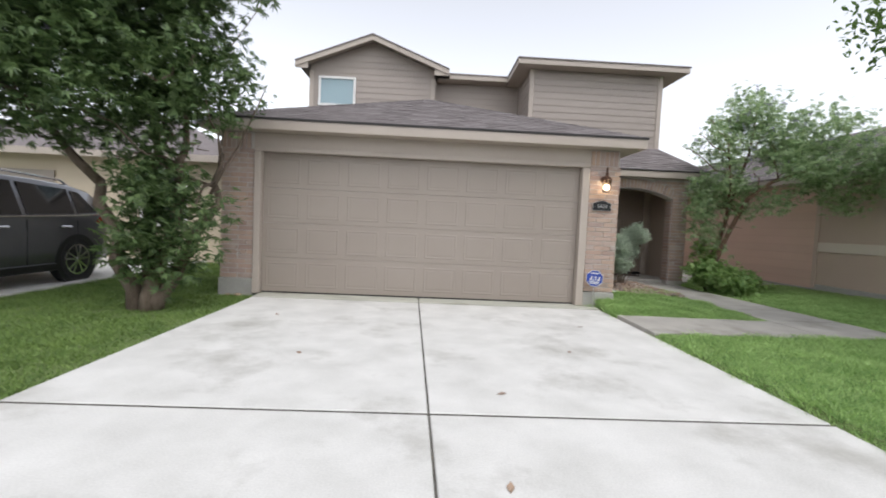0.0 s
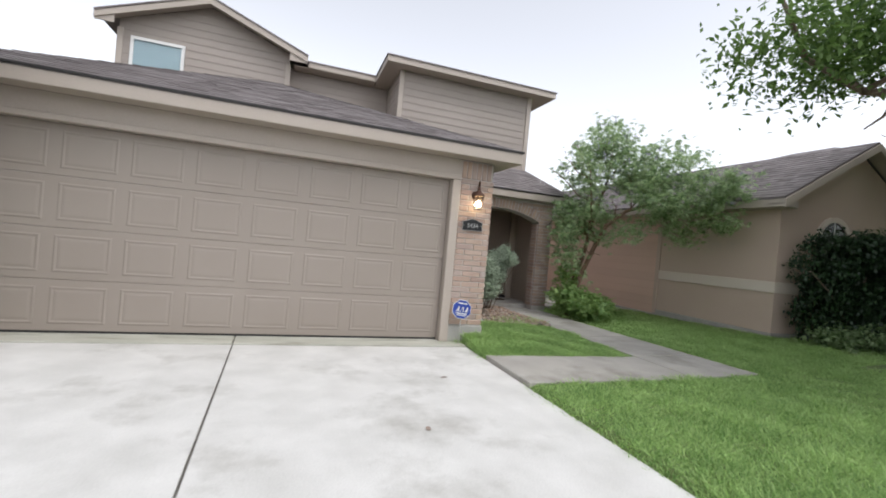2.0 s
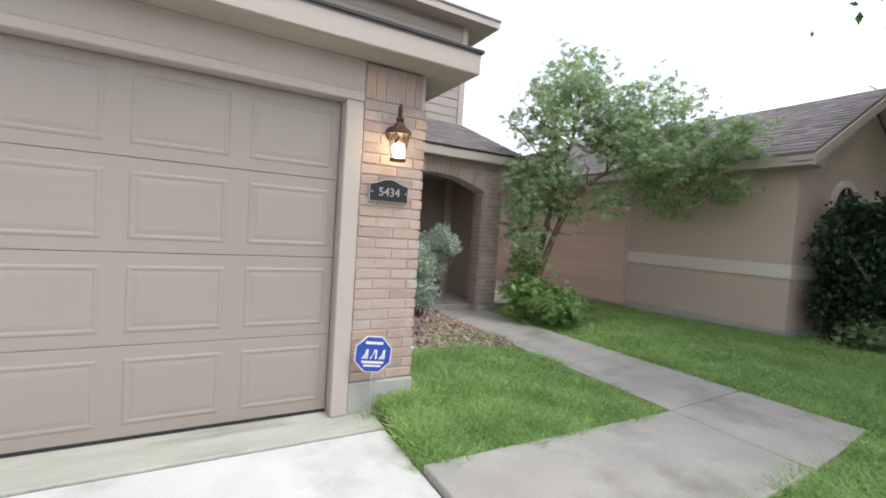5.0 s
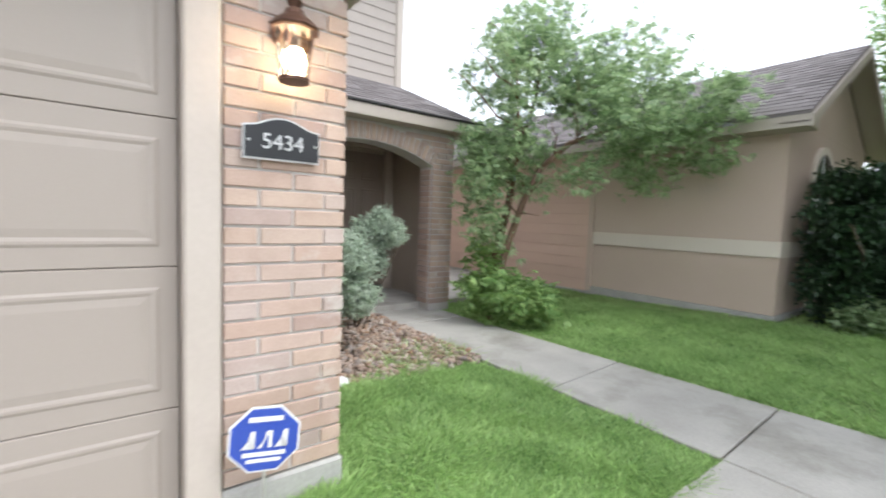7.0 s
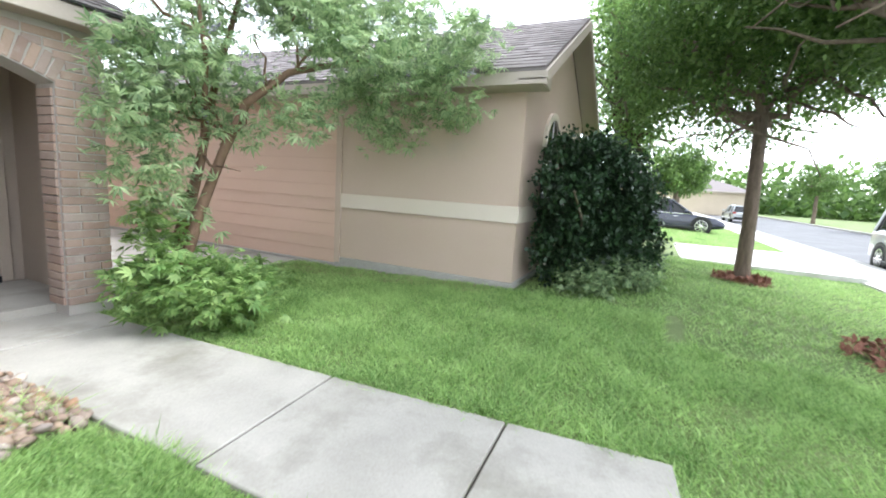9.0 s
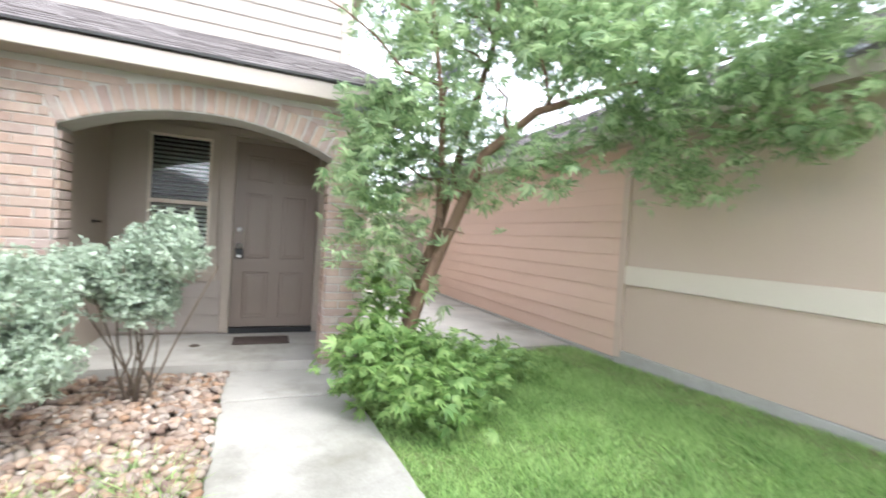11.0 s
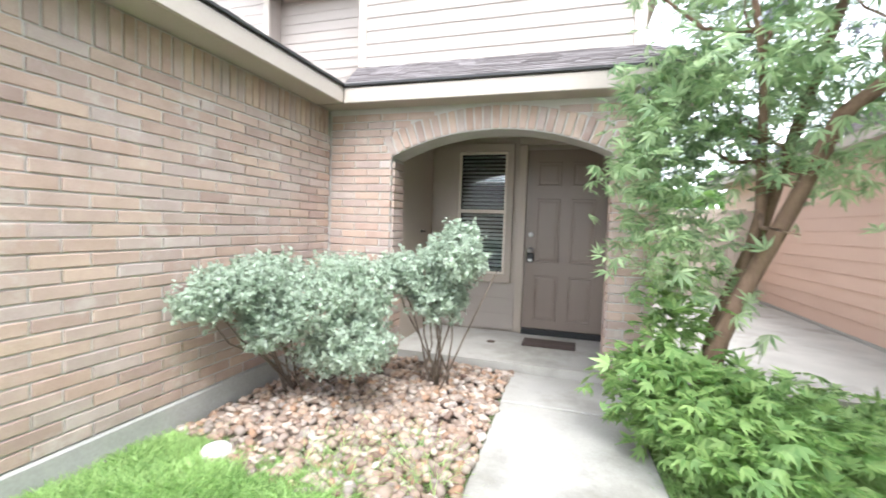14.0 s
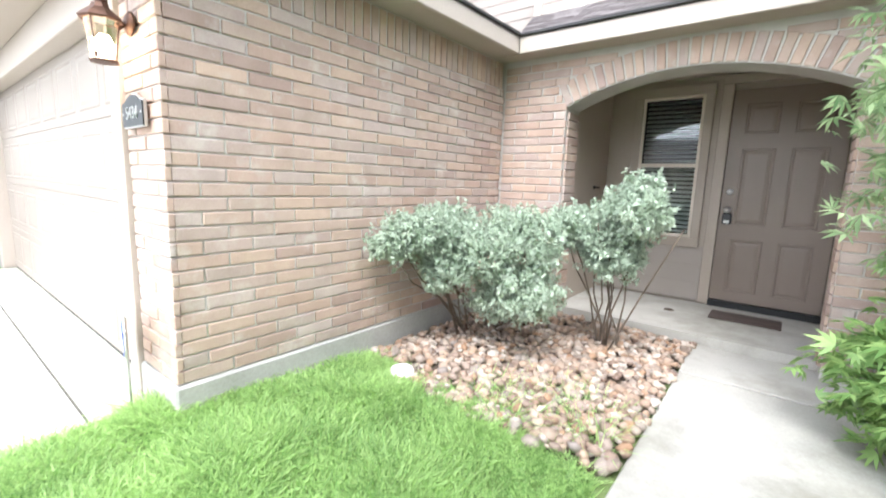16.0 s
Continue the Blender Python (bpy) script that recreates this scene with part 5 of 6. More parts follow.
            bm = lathe([(0.25, 0.095), (0.25, 0.124), (0.225, 0.124), (0.22, 0.1)], 28, wm)
            lathe([(0.06, 0.1), (0.05, 0.132), (0.0, 0.134)], 12, wm, bm)
            for k in range(10):
                add_box(bm, 0.04, 0.235, -0.016, 0.016, 0.108, 0.128, 0, wm @ pose(0, 0, 0, 0, 0, 36 * k + (5 if k % 2 else -5)))
            piece("rim", bm, CHROME, wh, "silver alloy rim")
    piece("rear_window", prism([(-2.1, 1.12), (-2.02, 1.12), (-1.74, 1.5), (-1.82, 1.5)], -0.6, 0.6, m=UP_Y), CARGLASS)
    piece("bumper", box(-2.29, -2.05, -0.74, 0.74, 0.36, 0.56, 0.05), BLACK)
    return c


crossover("dark grey compact SUV parked on the next driveway", CARGREY, pose(-6.45, 5.3, 0.0, 0, 0, -90))
car("minivan", "pale silver minivan parked along the kerb", 4.9, 1.9, 1.72, CARSILVER, pose(16.9, -1.75, -0.13, 0, 0, 180), 1.0)
car("sedan", "navy sedan parked on a driveway", 4.5, 1.78, 1.42, CARBLUE, pose(25.8, 4.0, 0.0, 0, 0, -85))
car("sedan", "pale sedan parked far down the street", 4.5, 1.78, 1.42, CARSILVER, pose(48, -2.2, -0.13, 0, 0, 3))


def bin_at(x, y):
    b = thing("wheelie_bin", "black plastic wheeled rubbish bin by the kerb", "bin", "bins by the road", at=(x, y, -0.13))
    bm = bmesh.new()
    lo = [bm.verts.new((x + a * 0.24, y + c * 0.26, -0.1)) for a, c in ((-1, -1), (1, -1), (1, 1), (-1, 1))]
    hi = [bm.verts.new((x + a * 0.31, y + c * 0.35, 0.85)) for a, c in ((-1, -1), (1, -1), (1, 1), (-1, 1))]
    bm.faces.new(lo[::-1]), bm.faces.new(hi)
    for i in range(4):
        bm.faces.new((lo[i], lo[(i + 1) % 4], hi[(i + 1) % 4], hi[i]))
    part("body", bm, RUBBER, b)
    part("lid", box(x - 0.34, x + 0.34, y - 0.38, y + 0.38, 0.85, 0.92, 0.03), RUBBER, b)
    for s in (-1, 1):
        part("wheel", lathe([(0.1, -0.03), (0.1, 0.03)], 12, pose(x + 0.27, y + s * 0.25, -0.03, 90)), BLACK, b)


bin_at(33, -8.0), bin_at(23.5, -8.2)


# ---- plants ----
def branch(bm, rng, a, b, r0, r1, wob=0.08, n=5, sides=7):
    a, b = np.array(a, float), np.array(b, float)
    pts = [a + (b - a) * i / n + (rng.normal(0, wob, 3) * (0 < i < n)) for i in range(n + 1)]
    tube(pts, [r0 + (r1 - r0) * i / n for i in range(n + 1)], sides, bm)
    return pts


def spikes(rng, points, length, material, parent, name="flower_spike"):
    """Slender upright flower heads made of small petals."""
    out = []
    for p in points:
        d = rng.normal(0, 0.7, 3) + np.array([0, 0, 0.35])
        d /= np.linalg.norm(d)
        ln = length * rng.uniform(0.6, 1.2)
        k = 40
        f = rng.random(k)
        c = p + d * (f * ln)[:, None] + rng.normal(0, 0.012, (k, 3)) * (1.1 - f)[:, None]
        out.append(simple_leaves(c, 0.024, rng, 0.4))
    ob = raw_mesh(name, np.concatenate(out), 4, material, parent)
    return ob


def vitex_left():
    rng = np.random.default_rng(21)
    t = thing("chaste_tree", "leafy multi-trunk chaste tree beside the driveway", "tree", "chaste trees", at=(-3.25, 4.7, -0.03))
    ends = [((-3.35, 4.7, -0.05), (-3.9, 4.9, 1.5), (-5.2, 4.6, 3.0)), ((-3.2, 4.68, -0.05), (-2.95, 4.9, 1.4), (-2.75, 4.8, 3.1)), ((-3.25, 4.78, -0.05), (-3.4, 5.1, 1.6), (-3.6, 5.6, 3.6)), ((-3.15, 4.75, -0.05), (-2.75, 5.0, 1.0), (-2.6, 5.3, 2.0))]
    for a, b, c in ends:
        bm = bmesh.new()
        branch(bm, rng, a, b, 0.1, 0.06, 0.04)
        branch(bm, rng, b, c, 0.06, 0.02, 0.07)
        for k in range(5):
            f = rng.uniform(0.2, 0.9)
            s = np.array(b) + (np.array(c) - np.array(b)) * f
            branch(bm, rng, s, s + rng.normal(0, 0.6, 3) + [0, 0, 0.4], 0.022, 0.006, 0.05, 4, 5)
        part("trunk", bm, BARK, t, smooth=True)
    blobs = [(-4.6, 4.5, 2.9, 1.6, 1.2, 1.0), (-3.3, 4.9, 3.2, 1.2, 1.0, 1.0), (-5.8, 4.3, 3.0, 1.3, 1.1, 1.1), (-3.9, 5.0, 4.3, 1.6, 1.3, 1.0), (-5.2, 4.6, 4.5, 1.6, 1.2, 1.1), (-2.75, 4.8, 2.55, 0.5, 0.5, 0.4),
             (-3.4, 4.8, 1.75, 0.6, 0.5, 0.6), (-3.0, 4.8, 1.2, 0.5, 0.42, 0.55), (-3.35, 4.6, 0.75, 0.34, 0.35, 0.4), (-2.85, 4.7, 0.6, 0.36, 0.32, 0.4), (-2.35, 4.7, 4.05, 0.7, 0.5, 0.55), (-2.5, 4.9, 2.8, 0.35, 0.3, 0.22)]
    p = cloud(rng, blobs, 31000, 0.15, 1000)
    p = p[(p[:, 2] > 0.1) & ((p[:, 0] > -3.5) | (p[:, 2] > 1.85))]
    raw_mesh("crown", palmate(p, 0.115, rng, slim=0.11), 4, VITEX_SHADED, t)
    spikes(rng, cloud(rng, blobs[:6], 60, shell=0.1), 0.16, FLOWER, t)


def vitex_right():
    rng = np.random.default_rng(22)
    t = thing("chaste_tree", "leaning chaste tree with lilac flower spikes", "tree", "chaste trees", at=(6.35, 8.35, 0.03))
    limbs = [[(6.18, 8.25, 0.0), (6.25, 8.22, 0.56), (6.4, 8.2, 1.03), (6.61, 8.18, 1.54), (6.72, 8.0, 2.0), (7.05, 7.82, 2.34), (7.5, 7.65, 2.52), (8.3, 7.2, 2.8)],
             [(6.22, 8.38, 0.0), (6.34, 8.42, 0.8), (6.55, 8.42, 1.42), (6.75, 8.45, 2.2), (6.9, 8.3, 3.0), (6.9, 8.2, 3.8)],
             [(6.28, 8.4, 0.0), (6.4, 8.42, 0.8), (6.5, 8.3, 1.5), (6.4, 8.1, 2.3), (6.2, 8.0, 3.2)]]
    radii = [[0.058, 0.052, 0.048, 0.044, 0.04, 0.034, 0.026, 0.012], [0.05, 0.045, 0.04, 0.035, 0.025, 0.012], [0.04, 0.036, 0.03, 0.022, 0.01]]
    for pts, rr in zip(limbs, radii):
        bm = tube(pts, rr, 9)
        for k in range(9):
            i = rng.integers(2, len(pts) - 1)
            s = np.array(pts[i]) + (np.array(pts[i + 1]) - np.array(pts[i])) * rng.random()
            branch(bm, rng, s, s + rng.normal(0, 0.28, 3) + [0, -0.05, 0.25], 0.016, 0.004, 0.04, 4, 5)
        part("trunk", bm, TWIG, t, smooth=True)
    blobs = [(6.5, 8.2, 2.2, 0.5, 0.42, 0.45), (6.1, 8.3, 2.05, 0.35, 0.35, 0.4), (6.6, 8.2, 3.2, 0.85, 0.7, 0.6), (6.9, 8.3, 3.8, 0.65, 0.6, 0.5), (7.3, 7.7, 2.85, 0.6, 0.5, 0.3), (7.9, 7.2, 2.75, 0.75, 0.6, 0.36),
             (8.3, 6.7, 2.85, 0.55, 0.6, 0.38), (7.6, 7.5, 3.3, 0.8, 0.7, 0.5), (6.05, 8.3, 1.7, 0.26, 0.28, 0.36), (7.4, 7.0, 2.45, 0.5, 0.4, 0.22), (8.2, 6.6, 2.3, 0.3, 0.35, 0.22), (7.05, 7.5, 1.98, 0.35, 0.3, 0.2), (7.55, 7.45, 2.15, 0.45, 0.35, 0.22), (7.0, 7.3, 2.6, 0.5, 0.4, 0.25), (8.1, 7.3, 2.0, 0.34, 0.34, 0.24), (7.75, 7.3, 2.25, 0.4, 0.36, 0.24), (5.95, 8.3, 1.3, 0.2, 0.24, 0.35), (5.95, 8.25, 1.9, 0.3, 0.3, 0.35), (6.32, 8.3, 1.3, 0.14, 0.16, 0.4), (6.75, 8.1, 1.75, 0.25, 0.28, 0.2), (6.15, 8.15, 2.5, 0.4, 0.35, 0.35)]
    p = cloud(rng, blobs, 9000, 0.12, 440)
    raw_mesh("crown", palmate(p, 0.115, rng, slim=0.1), 4, VITEX_LIT, t)
    spikes(rng, cloud(rng, blobs[:8], 90, shell=0.08), 0.17, FLOWER, t)
    blobs = [(6.25, 7.95, 0.34, 0.42, 0.4, 0.3), (6.02, 8.15, 0.44, 0.33, 0.33, 0.32), (6.6, 8.05, 0.28, 0.35, 0.35, 0.25), (6.35, 7.7, 0.28, 0.3, 0.25, 0.25), (6.9, 8.3, 0.26, 0.35, 0.35, 0.2), (7.25, 8.5, 0.2, 0.4, 0.3, 0.16), (6.08, 8.35, 0.85, 0.16, 0.2, 0.35)]
    p = cloud(rng, blobs, 3300, 0.08, 300)
    raw_mesh("sucker_growth", palmate(p, 0.105, rng, slim=0.12), 4, VITEX_LIME, t)["label"] = "bright green shoots at the foot"


def sage_shrub(x, y, blobs, seed, stems):
    rng = np.random.default_rng(seed)
    s = thing("sage_shrub", "silver-green sage shrub in a bed of river stones", "shrub", "sage shrubs by the brick wall", at=(x, y, 0.05))
    for k in range(stems):
        bm = bmesh.new()
        b = blobs[k % len(blobs)]
        a = rng.normal(0, 0.05, 2)
        branch(bm, rng, (x + a[0], y + a[1], 0.0), (b[0] + rng.normal(0, 0.1), b[1] + rng.normal(0, 0.1), b[2] - 0.05), 0.009, 0.004, 0.025, 4, 5)
        part("stem", bm, BARK, s, smooth=True)
    # leafy sprigs that stand outward and up from the twigs
    k, per = 1150, 22
    root = cloud(rng, blobs, k, shell=0.3)
    mid = np.mean(np.array(blobs)[:, :3], axis=0)
    d = (root - mid) * [1, 1, 0.7] / 0.35 + rng.normal(0, 0.5, (k, 3)) + [0, 0, 0.75]
    d /= np.linalg.norm(d, axis=1)[:, None]
    ln = rng.uniform(0.05, 0.13, k)
    f = rng.random((k, per))
    p = root[:, None] + d[:, None] * (f * ln[:, None])[:, :, None] + rng.normal(0, 0.011, (k, per, 3)) * (1.25 - f)[:, :, None]
    p = p.reshape(-1, 3)
    p = p[(p[:, 0] > 3.16) & (p[:, 2] > 0.16)]
    raw_mesh("foliage", simple_leaves(p, 0.034, rng, 0.3), 4, SAGE, s)


def broad_tree(label, x, y, r, h_fork, blobs, count, seed, size=0.085, mulch=True, material=OAK, limbs=7):
    rng = np.random.default_rng(seed)
    z0 = float(ground_z(x, y))
    t = thing("shade_tree", label, "tree", "street trees", at=(x, y, z0))
    bm = bmesh.new()
    fork = (x + 0.1, y + 0.05, h_fork)
    tube([(x, y, z0 - 0.1), (x, y, z0 + 0.15), (x + 0.03, y, 1.0), fork], [r * 1.5, r * 1.1, r * 0.95, r * 0.85], 12, bm)
    part("trunk", bm, BARK, t, smooth=True)
    for k in range(limbs):
        b = blobs[k % len(blobs)]
        bm = bmesh.new()
        pts = branch(bm, rng, fork, (b[0], b[1], b[2]), r * 0.55, 0.03, 0.12, 6, 8)
        for j in range(6):
            s = pts[rng.integers(2, 7)]
            branch(bm, rng, s, s + rng.normal(0, 0.8, 3) + [0, 0, 0.3], 0.035, 0.008, 0.08, 4, 5)
        part("limb", bm, BARK, t, smooth=True)
    p = cloud(rng, blobs, count, 0.2, max(60, count // 32), 0.35)
    raw_mesh("crown", simple_leaves(p, size, rng, 0.24), 4, material, t)
    if mulch:
        k = 700
        wide = r * 3.75
        a, rr = rng.uniform(0, 2 * np.pi, k), wide * np.sqrt(rng.random(k))
        c = np.stack([x + rr * np.cos(a), y + rr * np.sin(a), z0 + 0.06 * (1 - rr / wide) + 0.02 + 0.03 * rng.random(k)], 1)
        ring = raw_mesh("mulch", simple_leaves(c, 0.1, rng, 0.3), 4, MULCH)
        tagged(ring, "ring of red-brown bark mulch round a trunk", "mulch", kind="stuff")


def hedge_bush():
    rng = np.random.default_rng(31)
    b = thing("hedge_bush", "large dense dark green bush before the next house", "bush", at=(10.0, 5.5, 0.12))
    for k in range(7):
        bm = bmesh.new()
        branch(bm, rng, (10 + rng.normal(0, 0.25), 5.45 + rng.normal(0, 0.1), 0.1), (10 + rng.normal(0, 0.6), 5.4 + rng.normal(0, 0.3), 1.4), 0.03, 0.01, 0.05, 4, 6)
        part("stem", bm, BARK, b)
    blobs = [(9.42, 5.52, 1.4, 0.6, 0.45, 0.7), (10.1, 5.2, 1.4, 0.75, 0.68, 0.7), (10.7, 5.1, 1.3, 0.7, 0.68, 0.68), (9.5, 5.5, 0.7, 0.58, 0.45, 0.5), (10.3, 5.05, 0.75, 0.9, 0.66, 0.58), (10.1, 5.3, 1.9, 0.5, 0.45, 0.3)]
    p = cloud(rng, blobs, 34000, 0.06, 1500, 0.28)
    p = p[(p[:, 2] > 0.2) & (p[:, 1] < 5.9)]
    raw_mesh("foliage", simple_leaves(p, 0.07, rng, 0.3), 4, HEDGE, b)
    s = thing("low_shrub", "low green shrub at the foot of the dark bush", "shrub", at=(9.5, 5.0, 0.1))
    blobs = [(9.25, 5.15, 0.36, 0.42, 0.35, 0.24), (9.8, 4.8, 0.38, 0.5, 0.35, 0.28), (10.45, 4.65, 0.36, 0.4, 0.3, 0.26)]
    p = cloud(rng, blobs, 2600, 0.06, 200, 0.3)
    raw_mesh("foliage", palmate(p, 0.085, rng, 3), 4, VITEX_LIT, s)


vitex_left()
vitex_right()
sage_shrub(3.56, 8.36, [(3.7, 7.85, 0.75, 0.24, 0.26, 0.2), (4.0, 7.95, 0.86, 0.26, 0.26, 0.22), (4.08, 7.88, 0.55, 0.2, 0.22, 0.18), (3.55, 7.66, 0.66, 0.18, 0.18, 0.14), (3.75, 8.1, 0.95, 0.22, 0.22, 0.13), (3.8, 8.0, 0.42, 0.26, 0.22, 0.14)], 41, 12)
sage_shrub(3.42, 8.15, [(3.42, 7.52, 0.9, 0.2, 0.28, 0.15), (3.38, 7.82, 0.92, 0.2, 0.25, 0.17), (3.36, 7.28, 0.84, 0.12, 0.14, 0.09), (3.48, 7.7, 0.72, 0.16, 0.2, 0.12)], 42, 8)
sage_shrub(4.42, 8.55, [(4.54, 8.42, 1.06, 0.21, 0.2, 0.2), (4.64, 8.4, 1.24, 0.12, 0.12, 0.11), (4.24, 8.38, 0.98, 0.24, 0.22, 0.15), (4.48, 8.42, 0.8, 0.2, 0.2, 0.15), (4.68, 8.28, 1.1, 0.14, 0.16, 0.13)], 43, 11)
hedge_bush()
near_blobs = [(9.2, 2.0, 5.2, 2.6, 2.4, 1.4), (7.2, 3.0, 4.5, 1.7, 1.6, 0.9), (5.9, 3.95, 3.75, 0.85, 0.8, 0.5), (10.8, 3.4, 4.8, 2.2, 1.8, 1.2), (10.5, 0.7, 4.6, 2.0, 2.0, 1.3), (8.3, 0.5, 4.4, 2.0, 1.8, 1.1), (11.5, 2.0, 3.8, 1.4, 1.4, 0.7), (6.7, 3.3, 3.9, 0.9, 0.9, 0.5), (10.5, 2.3, 3.7, 1.0, 0.9, 0.55)]
broad_tree("large shade tree with broad crown in a mulch ring", 8.8, 2.1, 0.2, 2.4, near_blobs, 70000, 51, 0.1, limbs=8)
mid_blobs = [(13.2, 3.2, 4.4, 2.3, 2.2, 1.2), (14.6, 4.2, 4.1, 1.8, 1.6, 1.0), (12.4, 4.4, 4.0, 1.6, 1.4, 0.9), (14.0, 1.8, 4.1, 1.8, 1.6, 1.0), (12.2, 2.4, 3.5, 1.2, 1.1, 0.6), (14.4, 3.2, 3.0, 1.2, 1.2, 0.5), (12.0, 4.3, 3.1, 0.9, 0.8, 0.4)]
broad_tree("slim shade tree in a mulch ring on the lawn", 12.4, 3.08, 0.11, 2.8, mid_blobs, 46000, 52, 0.1)
broad_tree("light green tree behind the dark bush", 14.0, 5.3, 0.09, 1.9, [(14.0, 5.3, 4.4, 0.95, 0.8, 1.3), (14.1, 5.1, 3.2, 0.9, 0.8, 0.7), (13.9, 5.6, 5.2, 0.7, 0.6, 0.8), (14.1, 5.0, 2.5, 0.7, 0.6, 0.35)], 13000, 53, 0.11, False, VITEX_LIME)
for k, (tx, ty, th) in enumerate(((36, 3.2, 5.5), (43, -10.5, 6.0), (58, 2.0, 6.5), (62, -11, 7), (28, -10.8, 5.0), (84, -2, 8), (78, 9, 8), (40, 12, 7), (-18, 7, 6), (-11, -12, 6))):
    broad_tree("distant leafy tree along the street", tx, ty, 0.18, th * 0.4, [(tx, ty, th * 0.65, th * 0.33, th * 0.33, th * 0.26), (tx + th * 0.2, ty - th * 0.15, th * 0.5, th * 0.25, th * 0.22, th * 0.18), (tx - th * 0.2, ty + th * 0.15, th * 0.52, th * 0.24, th * 0.22, th * 0.2)], 7000, 60 + k, 0.24, False, OAK, 4)
rng = np.random.default_rng(77)
far = np.concatenate([np.stack([rng.uniform(95, 125, 16000), rng.uniform(-60, 60, 16000), (7 + 3 * np.sin(np.arange(16000) * 0.7)) * rng.random(16000) ** 1.2], 1), np.stack([rng.uniform(-30, 30, 4000), rng.uniform(38, 55, 4000), 5 * rng.random(4000) ** 1.4], 1)])
tagged(raw_mesh("far_woods", simple_leaves(far, 1.3, rng, 0.4), 4, OAK), "far green belt of trees behind the houses", "trees", kind="stuff")

# ---- lawns ----
rng = np.random.default_rng(5)
tagged(grass_patch("front_lawn", "lush green mown lawn along the path", [[(2.83, 5.15), (5.01, 5.11), (4.97, 6.7), (3.2, 6.6), (2.9, 5.98)], [(3.2, 6.6), (4.97, 6.7), (4.9, 7.0), (4.0, 7.25), (3.2, 7.35)]], 74000, 0.066, GRASS, rng))
grass_patch("side_lawn", "lush green lawn before the neighbouring house", [[(2.83, 1.0), (8, 1.0), (8, 4.33), (6.16, 4.33), (2.83, 4.18)], [(6.14, 4.33), (8.86, 4.33), (8.86, 9.4), (5.9, 9.2)]], 200000, 0.065, GRASS, rng)
grass_patch("far_lawn", "green lawn under the shade trees", [[(8, 0.88), (14.4, 0.88), (14.4, 4.15), (8, 4.15)], [(8.86, 4.15), (14.4, 4.15), (14.4, 5.9), (8.86, 5.9)], [(18.7, 0.8), (30, 0.8), (30, 6), (18.7, 6)]], 130000, 0.065, GRASS, rng)
grass_patch("left_lawn", "weedy green lawn in the shade of a tree", [[(-5.3, 0.8), (-2.38, 0.8), (-2.38, 5.9), (-5.3, 5.9)], [(-5.3, 5.9), (-3.0, 5.9), (-3.2, 10), (-5.3, 10)]], 95000, 0.05, GRASS_WEEDY_SHADED, rng)

grass_patch("dry_turf", "dry tan grass along the foot of the neighbouring wall", [[(8.5, 6.3), (8.86, 6.2), (8.86, 9.4), (8.3, 9.4)]], 5000, 0.045, DRYGRASS, rng)
grass_patch("edge_weeds", "tufts of weed at the foot of the brick pier", [[(2.55, 5.84), (3.15, 5.86), (3.2, 5.97), (2.6, 5.97)]], 700, 0.1, GRASS, rng)
for lx, ly, lt in ((0.75, 2.3, 20), (1.6, 3.4, 80), (-0.9, 3.1, 140), (2.1, 4.5, 200), (0.6, 1.2, 260), (-1.6, 4.6, 310)):
    bm = bmesh.new()
    ring_ = [bm.verts.new((0.03 * math.cos(k * 1.0472) * (1.4 if k % 3 == 0 else 0.7), 0.02 * math.sin(k * 1.0472), 0.003 + 0.006 * (k % 2))) for k in range(6)]
    tip, low_ = bm.verts.new((0, 0, 0.001)), [bm.verts.new((v.co.x, v.co.y, v.co.z - 0.0015)) for v in ring_]
    for k in range(6):
        bm.faces.new((ring_[k], ring_[(k + 1) % 6], tip)), bm.faces.new((low_[k], low_[(k + 1) % 6], ring_[(k + 1) % 6], ring_[k]))
    bmesh.ops.transform(bm, matrix=pose(lx, ly, 0.0, 0, 0, lt), verts=bm.verts)
    tagged(part("fallen_leaf", bm, STONE), "small dry orange-brown leaf on the concrete driveway", "leaf", "fallen leaves")

# made-up fence, added to close the open gap between the houses
fence = tagged(new("added_side_fence"), "added tan board fence that closes the gap between the houses", "fence")
for k in range(20):
    x = 6.08 + k * 0.14
    part("board", box(x, x + 0.132, 15.1, 15.12, 0.1, 1.85 + 0.02 * (k % 3), 0.003), TAUPE, fence)
for z in (0.4, 1.5):
    part("rail", box(6.08, 8.86, 15.121, 15.16, z, z + 0.09), TAUPE, fence)

# ---- bed of river stones ----
bed = tagged(part("stone_bed", prism([(3.16, 7.2), (3.6, 7.2), (4.3, 7.0), (4.9, 7.05), (4.94, 9.18), (3.3, 9.18), (3.16, 8.96)], -0.05, 0.045), MULCHSOIL), "bed of tan and brown river stones beside the wall", "stone bed")
kinds = []
for k in range(7):
    bm = bmesh.new()
    bmesh.ops.create_icosphere(bm, subdivisions=1, radius=1)
    for v in bm.verts:
        v.co *= 1 + 0.3 * noise.noise(v.co * 1.1 + Vector((k * 7, 0, 0)))
        v.co.z *= 0.6
        v.co.x *= 1.2
    kinds.append(mesh_of("stone", bm, STONE, True))
placed = 0
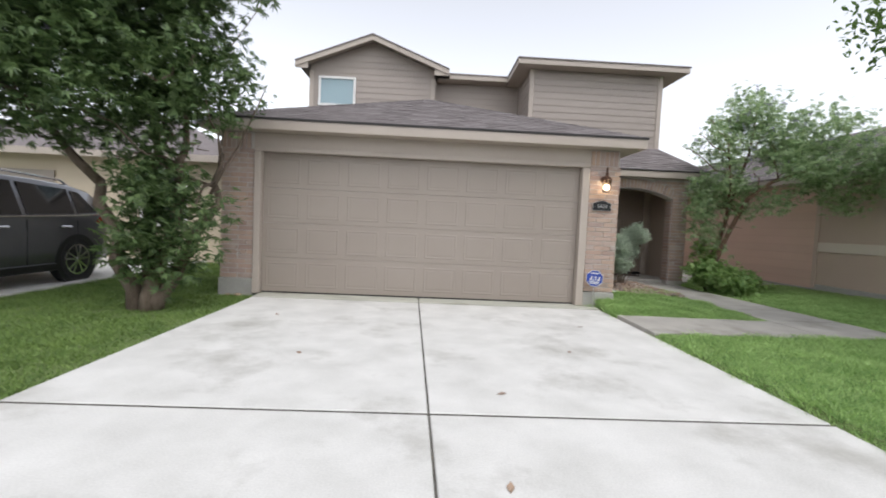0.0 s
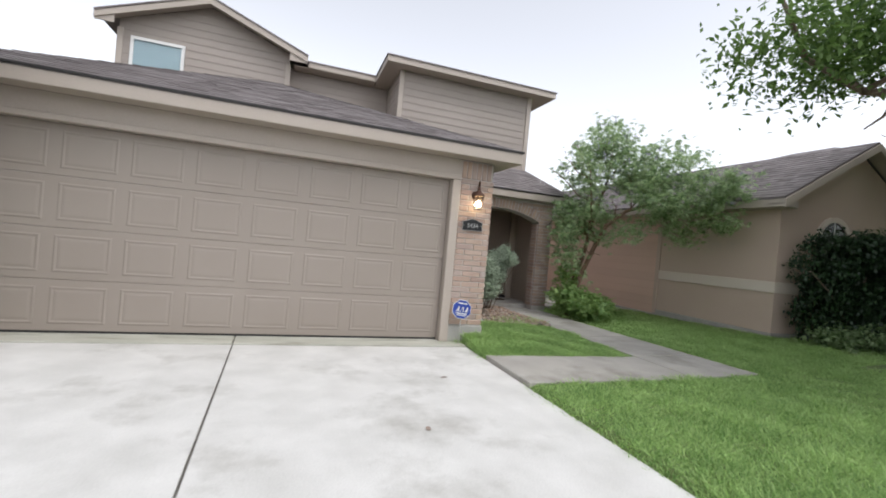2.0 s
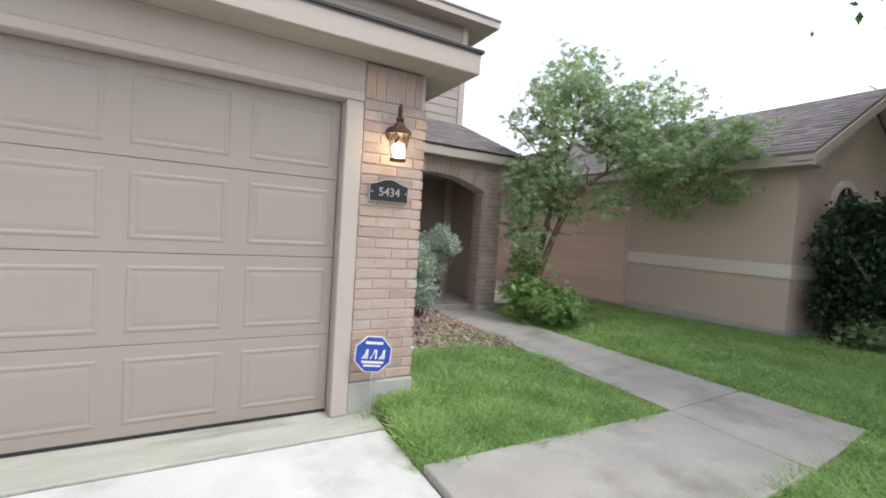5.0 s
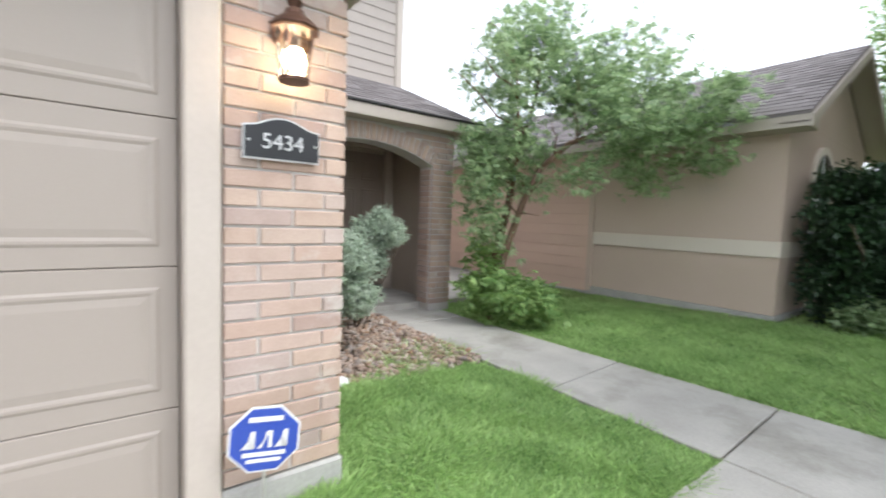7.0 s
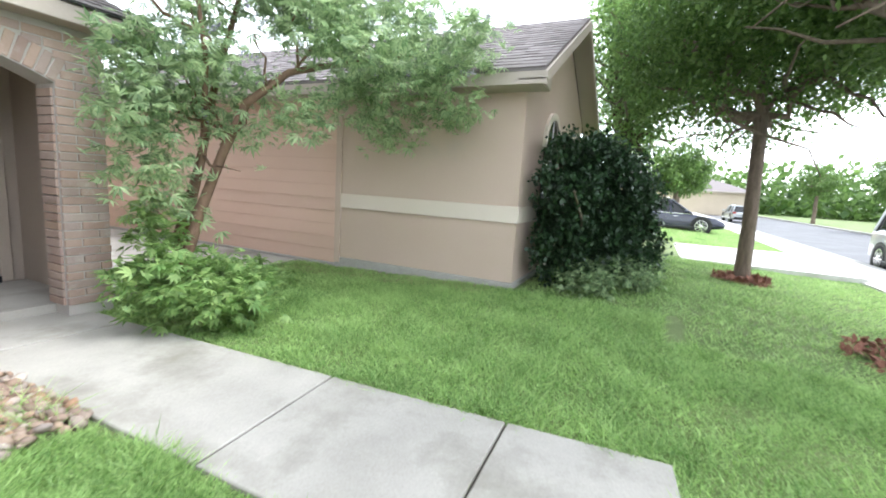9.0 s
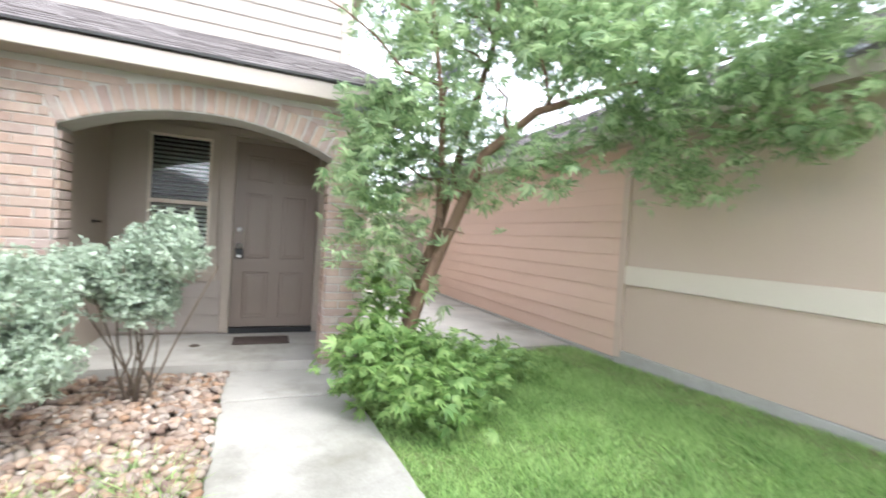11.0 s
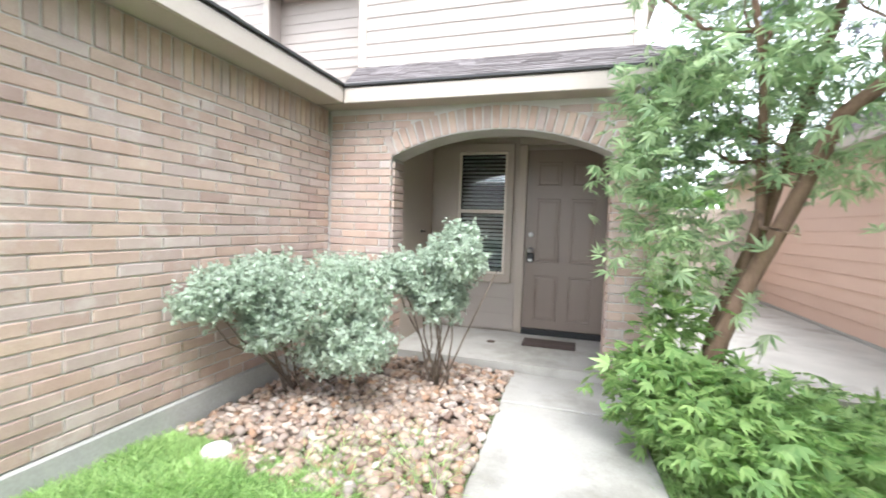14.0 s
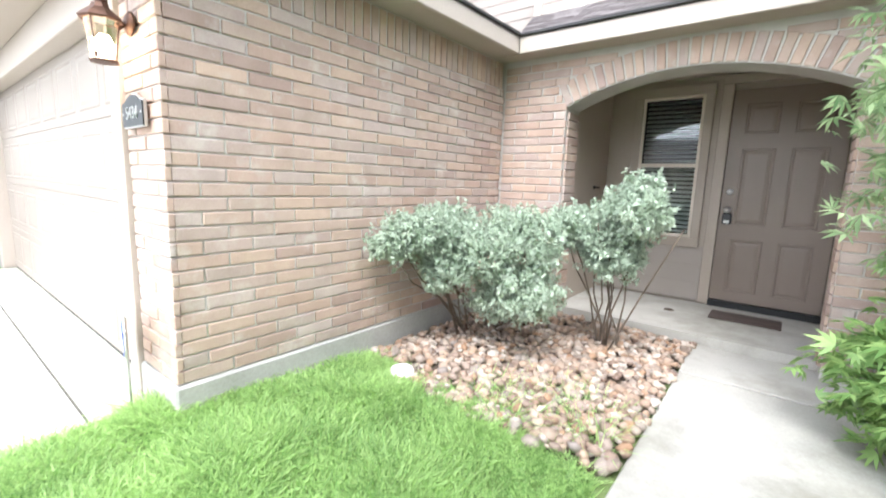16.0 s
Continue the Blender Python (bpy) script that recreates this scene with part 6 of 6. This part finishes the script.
while placed < 300:
    x, y = random.uniform(3.2, 4.94), random.uniform(7.0, 8.55)
    if y < 7.15 + 0.15 * math.sin(x * 4) and random.random() < 0.75:
        continue
    if x < 3.7 and y < 7.3:
        continue
    ob = new("stone", kinds[placed % 7])
    ob.parent = bed
    r = random.uniform(0.02, 0.05)
    ob.matrix_basis = Matrix.LocRotScale((x, y, 0.05 + random.uniform(0, 0.03)), Euler((random.uniform(-0.5, 0.5), random.uniform(-0.5, 0.5), random.uniform(0, 6.3))), (r, r, r))
    placed += 1
src = [np.array([v.co[:] for v in me.vertices]) for me in kinds]
tri_idx = [np.array([p.vertices[:] for p in me.polygons]) for me in kinds]
out = []
rng = np.random.default_rng(8)
for k in range(2500):
    x, y = rng.uniform(3.2, 4.96), rng.uniform(7.03, 9.15)
    if (x < 3.6 and y < 7.25):
        continue
    r = rng.uniform(0.016, 0.042)
    e = Euler((rng.uniform(-0.6, 0.6), rng.uniform(-0.6, 0.6), rng.uniform(0, 6.3))).to_matrix()
    v = src[k % 7] @ np.array(e).T * r + [x, y, 0.05 + rng.uniform(0, 0.035)]
    out.append(v)
me = bpy.data.meshes.new("pebbles")
vs, fs, base = [], [], 0
for k, v in enumerate(out):
    vs.append(v)
    fs.append(tri_idx[k % 7] + base)
    base += len(v)
me.from_pydata(np.concatenate(vs).tolist(), [], np.concatenate(fs).tolist())
me.materials.append(STONE_ISLE)
me.shade_smooth()
pebbles = new("pebble_layer", me)
pebbles.parent = bed
pebbles["kind"] = "stuff"
grass_patch("bed_weeds", "tufts of grass among the river stones", [[(4.0, 7.1), (4.9, 7.1), (4.9, 7.6), (4.2, 7.7)]], 900, 0.13, GRASS, rng)

# ---- bricks ----
random.seed(4)
gr = garage_wall_right
brick_run(gr, 2.67, 3.14, BASE, TOPZ - SOLD, lambda p, z, n: lay(gr, p, 6.015, z, 0, n))
side_wall = setting("wall_garage_flank", box(3.06, 3.131, 6.05, 8.95, BASE - 0.002, TOPZ - 0.003), MORTAR, "long tan brick flank of the garage", "wall")
brick_run(side_wall, 6.031, 8.968, BASE, TOPZ - SOLD, lambda p, z, n: lay(side_wall, 3.125, p, z, 90, n))
brick_run(wall_garage_left, -2.95, -2.47, BASE, TOPZ - SOLD, lambda p, z, n: lay(wall_garage_left, p, 6.015, z, 0, n))
zs = TOPZ - SOLD / 2 - 0.005


def soldiers(wall, a, b, put):
    p = a + 0.035
    while p < b - 0.03:
        put(p)
        p += 0.0727


soldiers(gr, 2.67, 3.14, lambda p: lay(gr, p, 6.015, zs, 0, 0.0615, SOLD - 0.012))
soldiers(side_wall, 6.031, 8.968, lambda p: lay(side_wall, 3.125, p, zs, 90, 0.0615, SOLD - 0.012))
soldiers(wall_garage_left, -2.95, -2.47, lambda p: lay(wall_garage_left, p, 6.015, zs, 0, 0.0615, SOLD - 0.012))
VOU = 0.2


def arch_gap(z):
    if z < ASP:
        return AX0, AX1
    if z < ASP + 0.18:
        h = (AX1 - AX0) / 2 + 0.5 * (z - ASP)
    else:
        h = math.sqrt(max((AR + VOU) ** 2 - (z - ACZ) ** 2, 0))
    return (ACX - h, ACX + h) if h > 0.05 else None


brick_run(arch_wall, 3.155, 6.06, 0.14, TOPZ - 0.02, lambda p, z, n: lay(arch_wall, p, 8.99, z, 0, n), arch_gap)
half_a = math.asin((AX1 - AX0) / 2 / AR)
nv = 27
for i in range(nv):
    a = -half_a + (i + 0.5) * 2 * half_a / nv
    r = AR + VOU / 2 + 0.004
    lay(arch_wall, ACX + r * math.sin(a), 8.99, ACZ + r * math.cos(a), 0, 0.062, VOU - 0.008, 0.034, math.degrees(a))
for i in range(int((ASP - 0.14) / BC)):
    for xe in (AX0 + 0.004, AX1 - 0.004):
        lay(arch_wall, xe, 9.14, 0.14 + (i + 0.5) * BC, 90, 0.235, BH, 0.03)
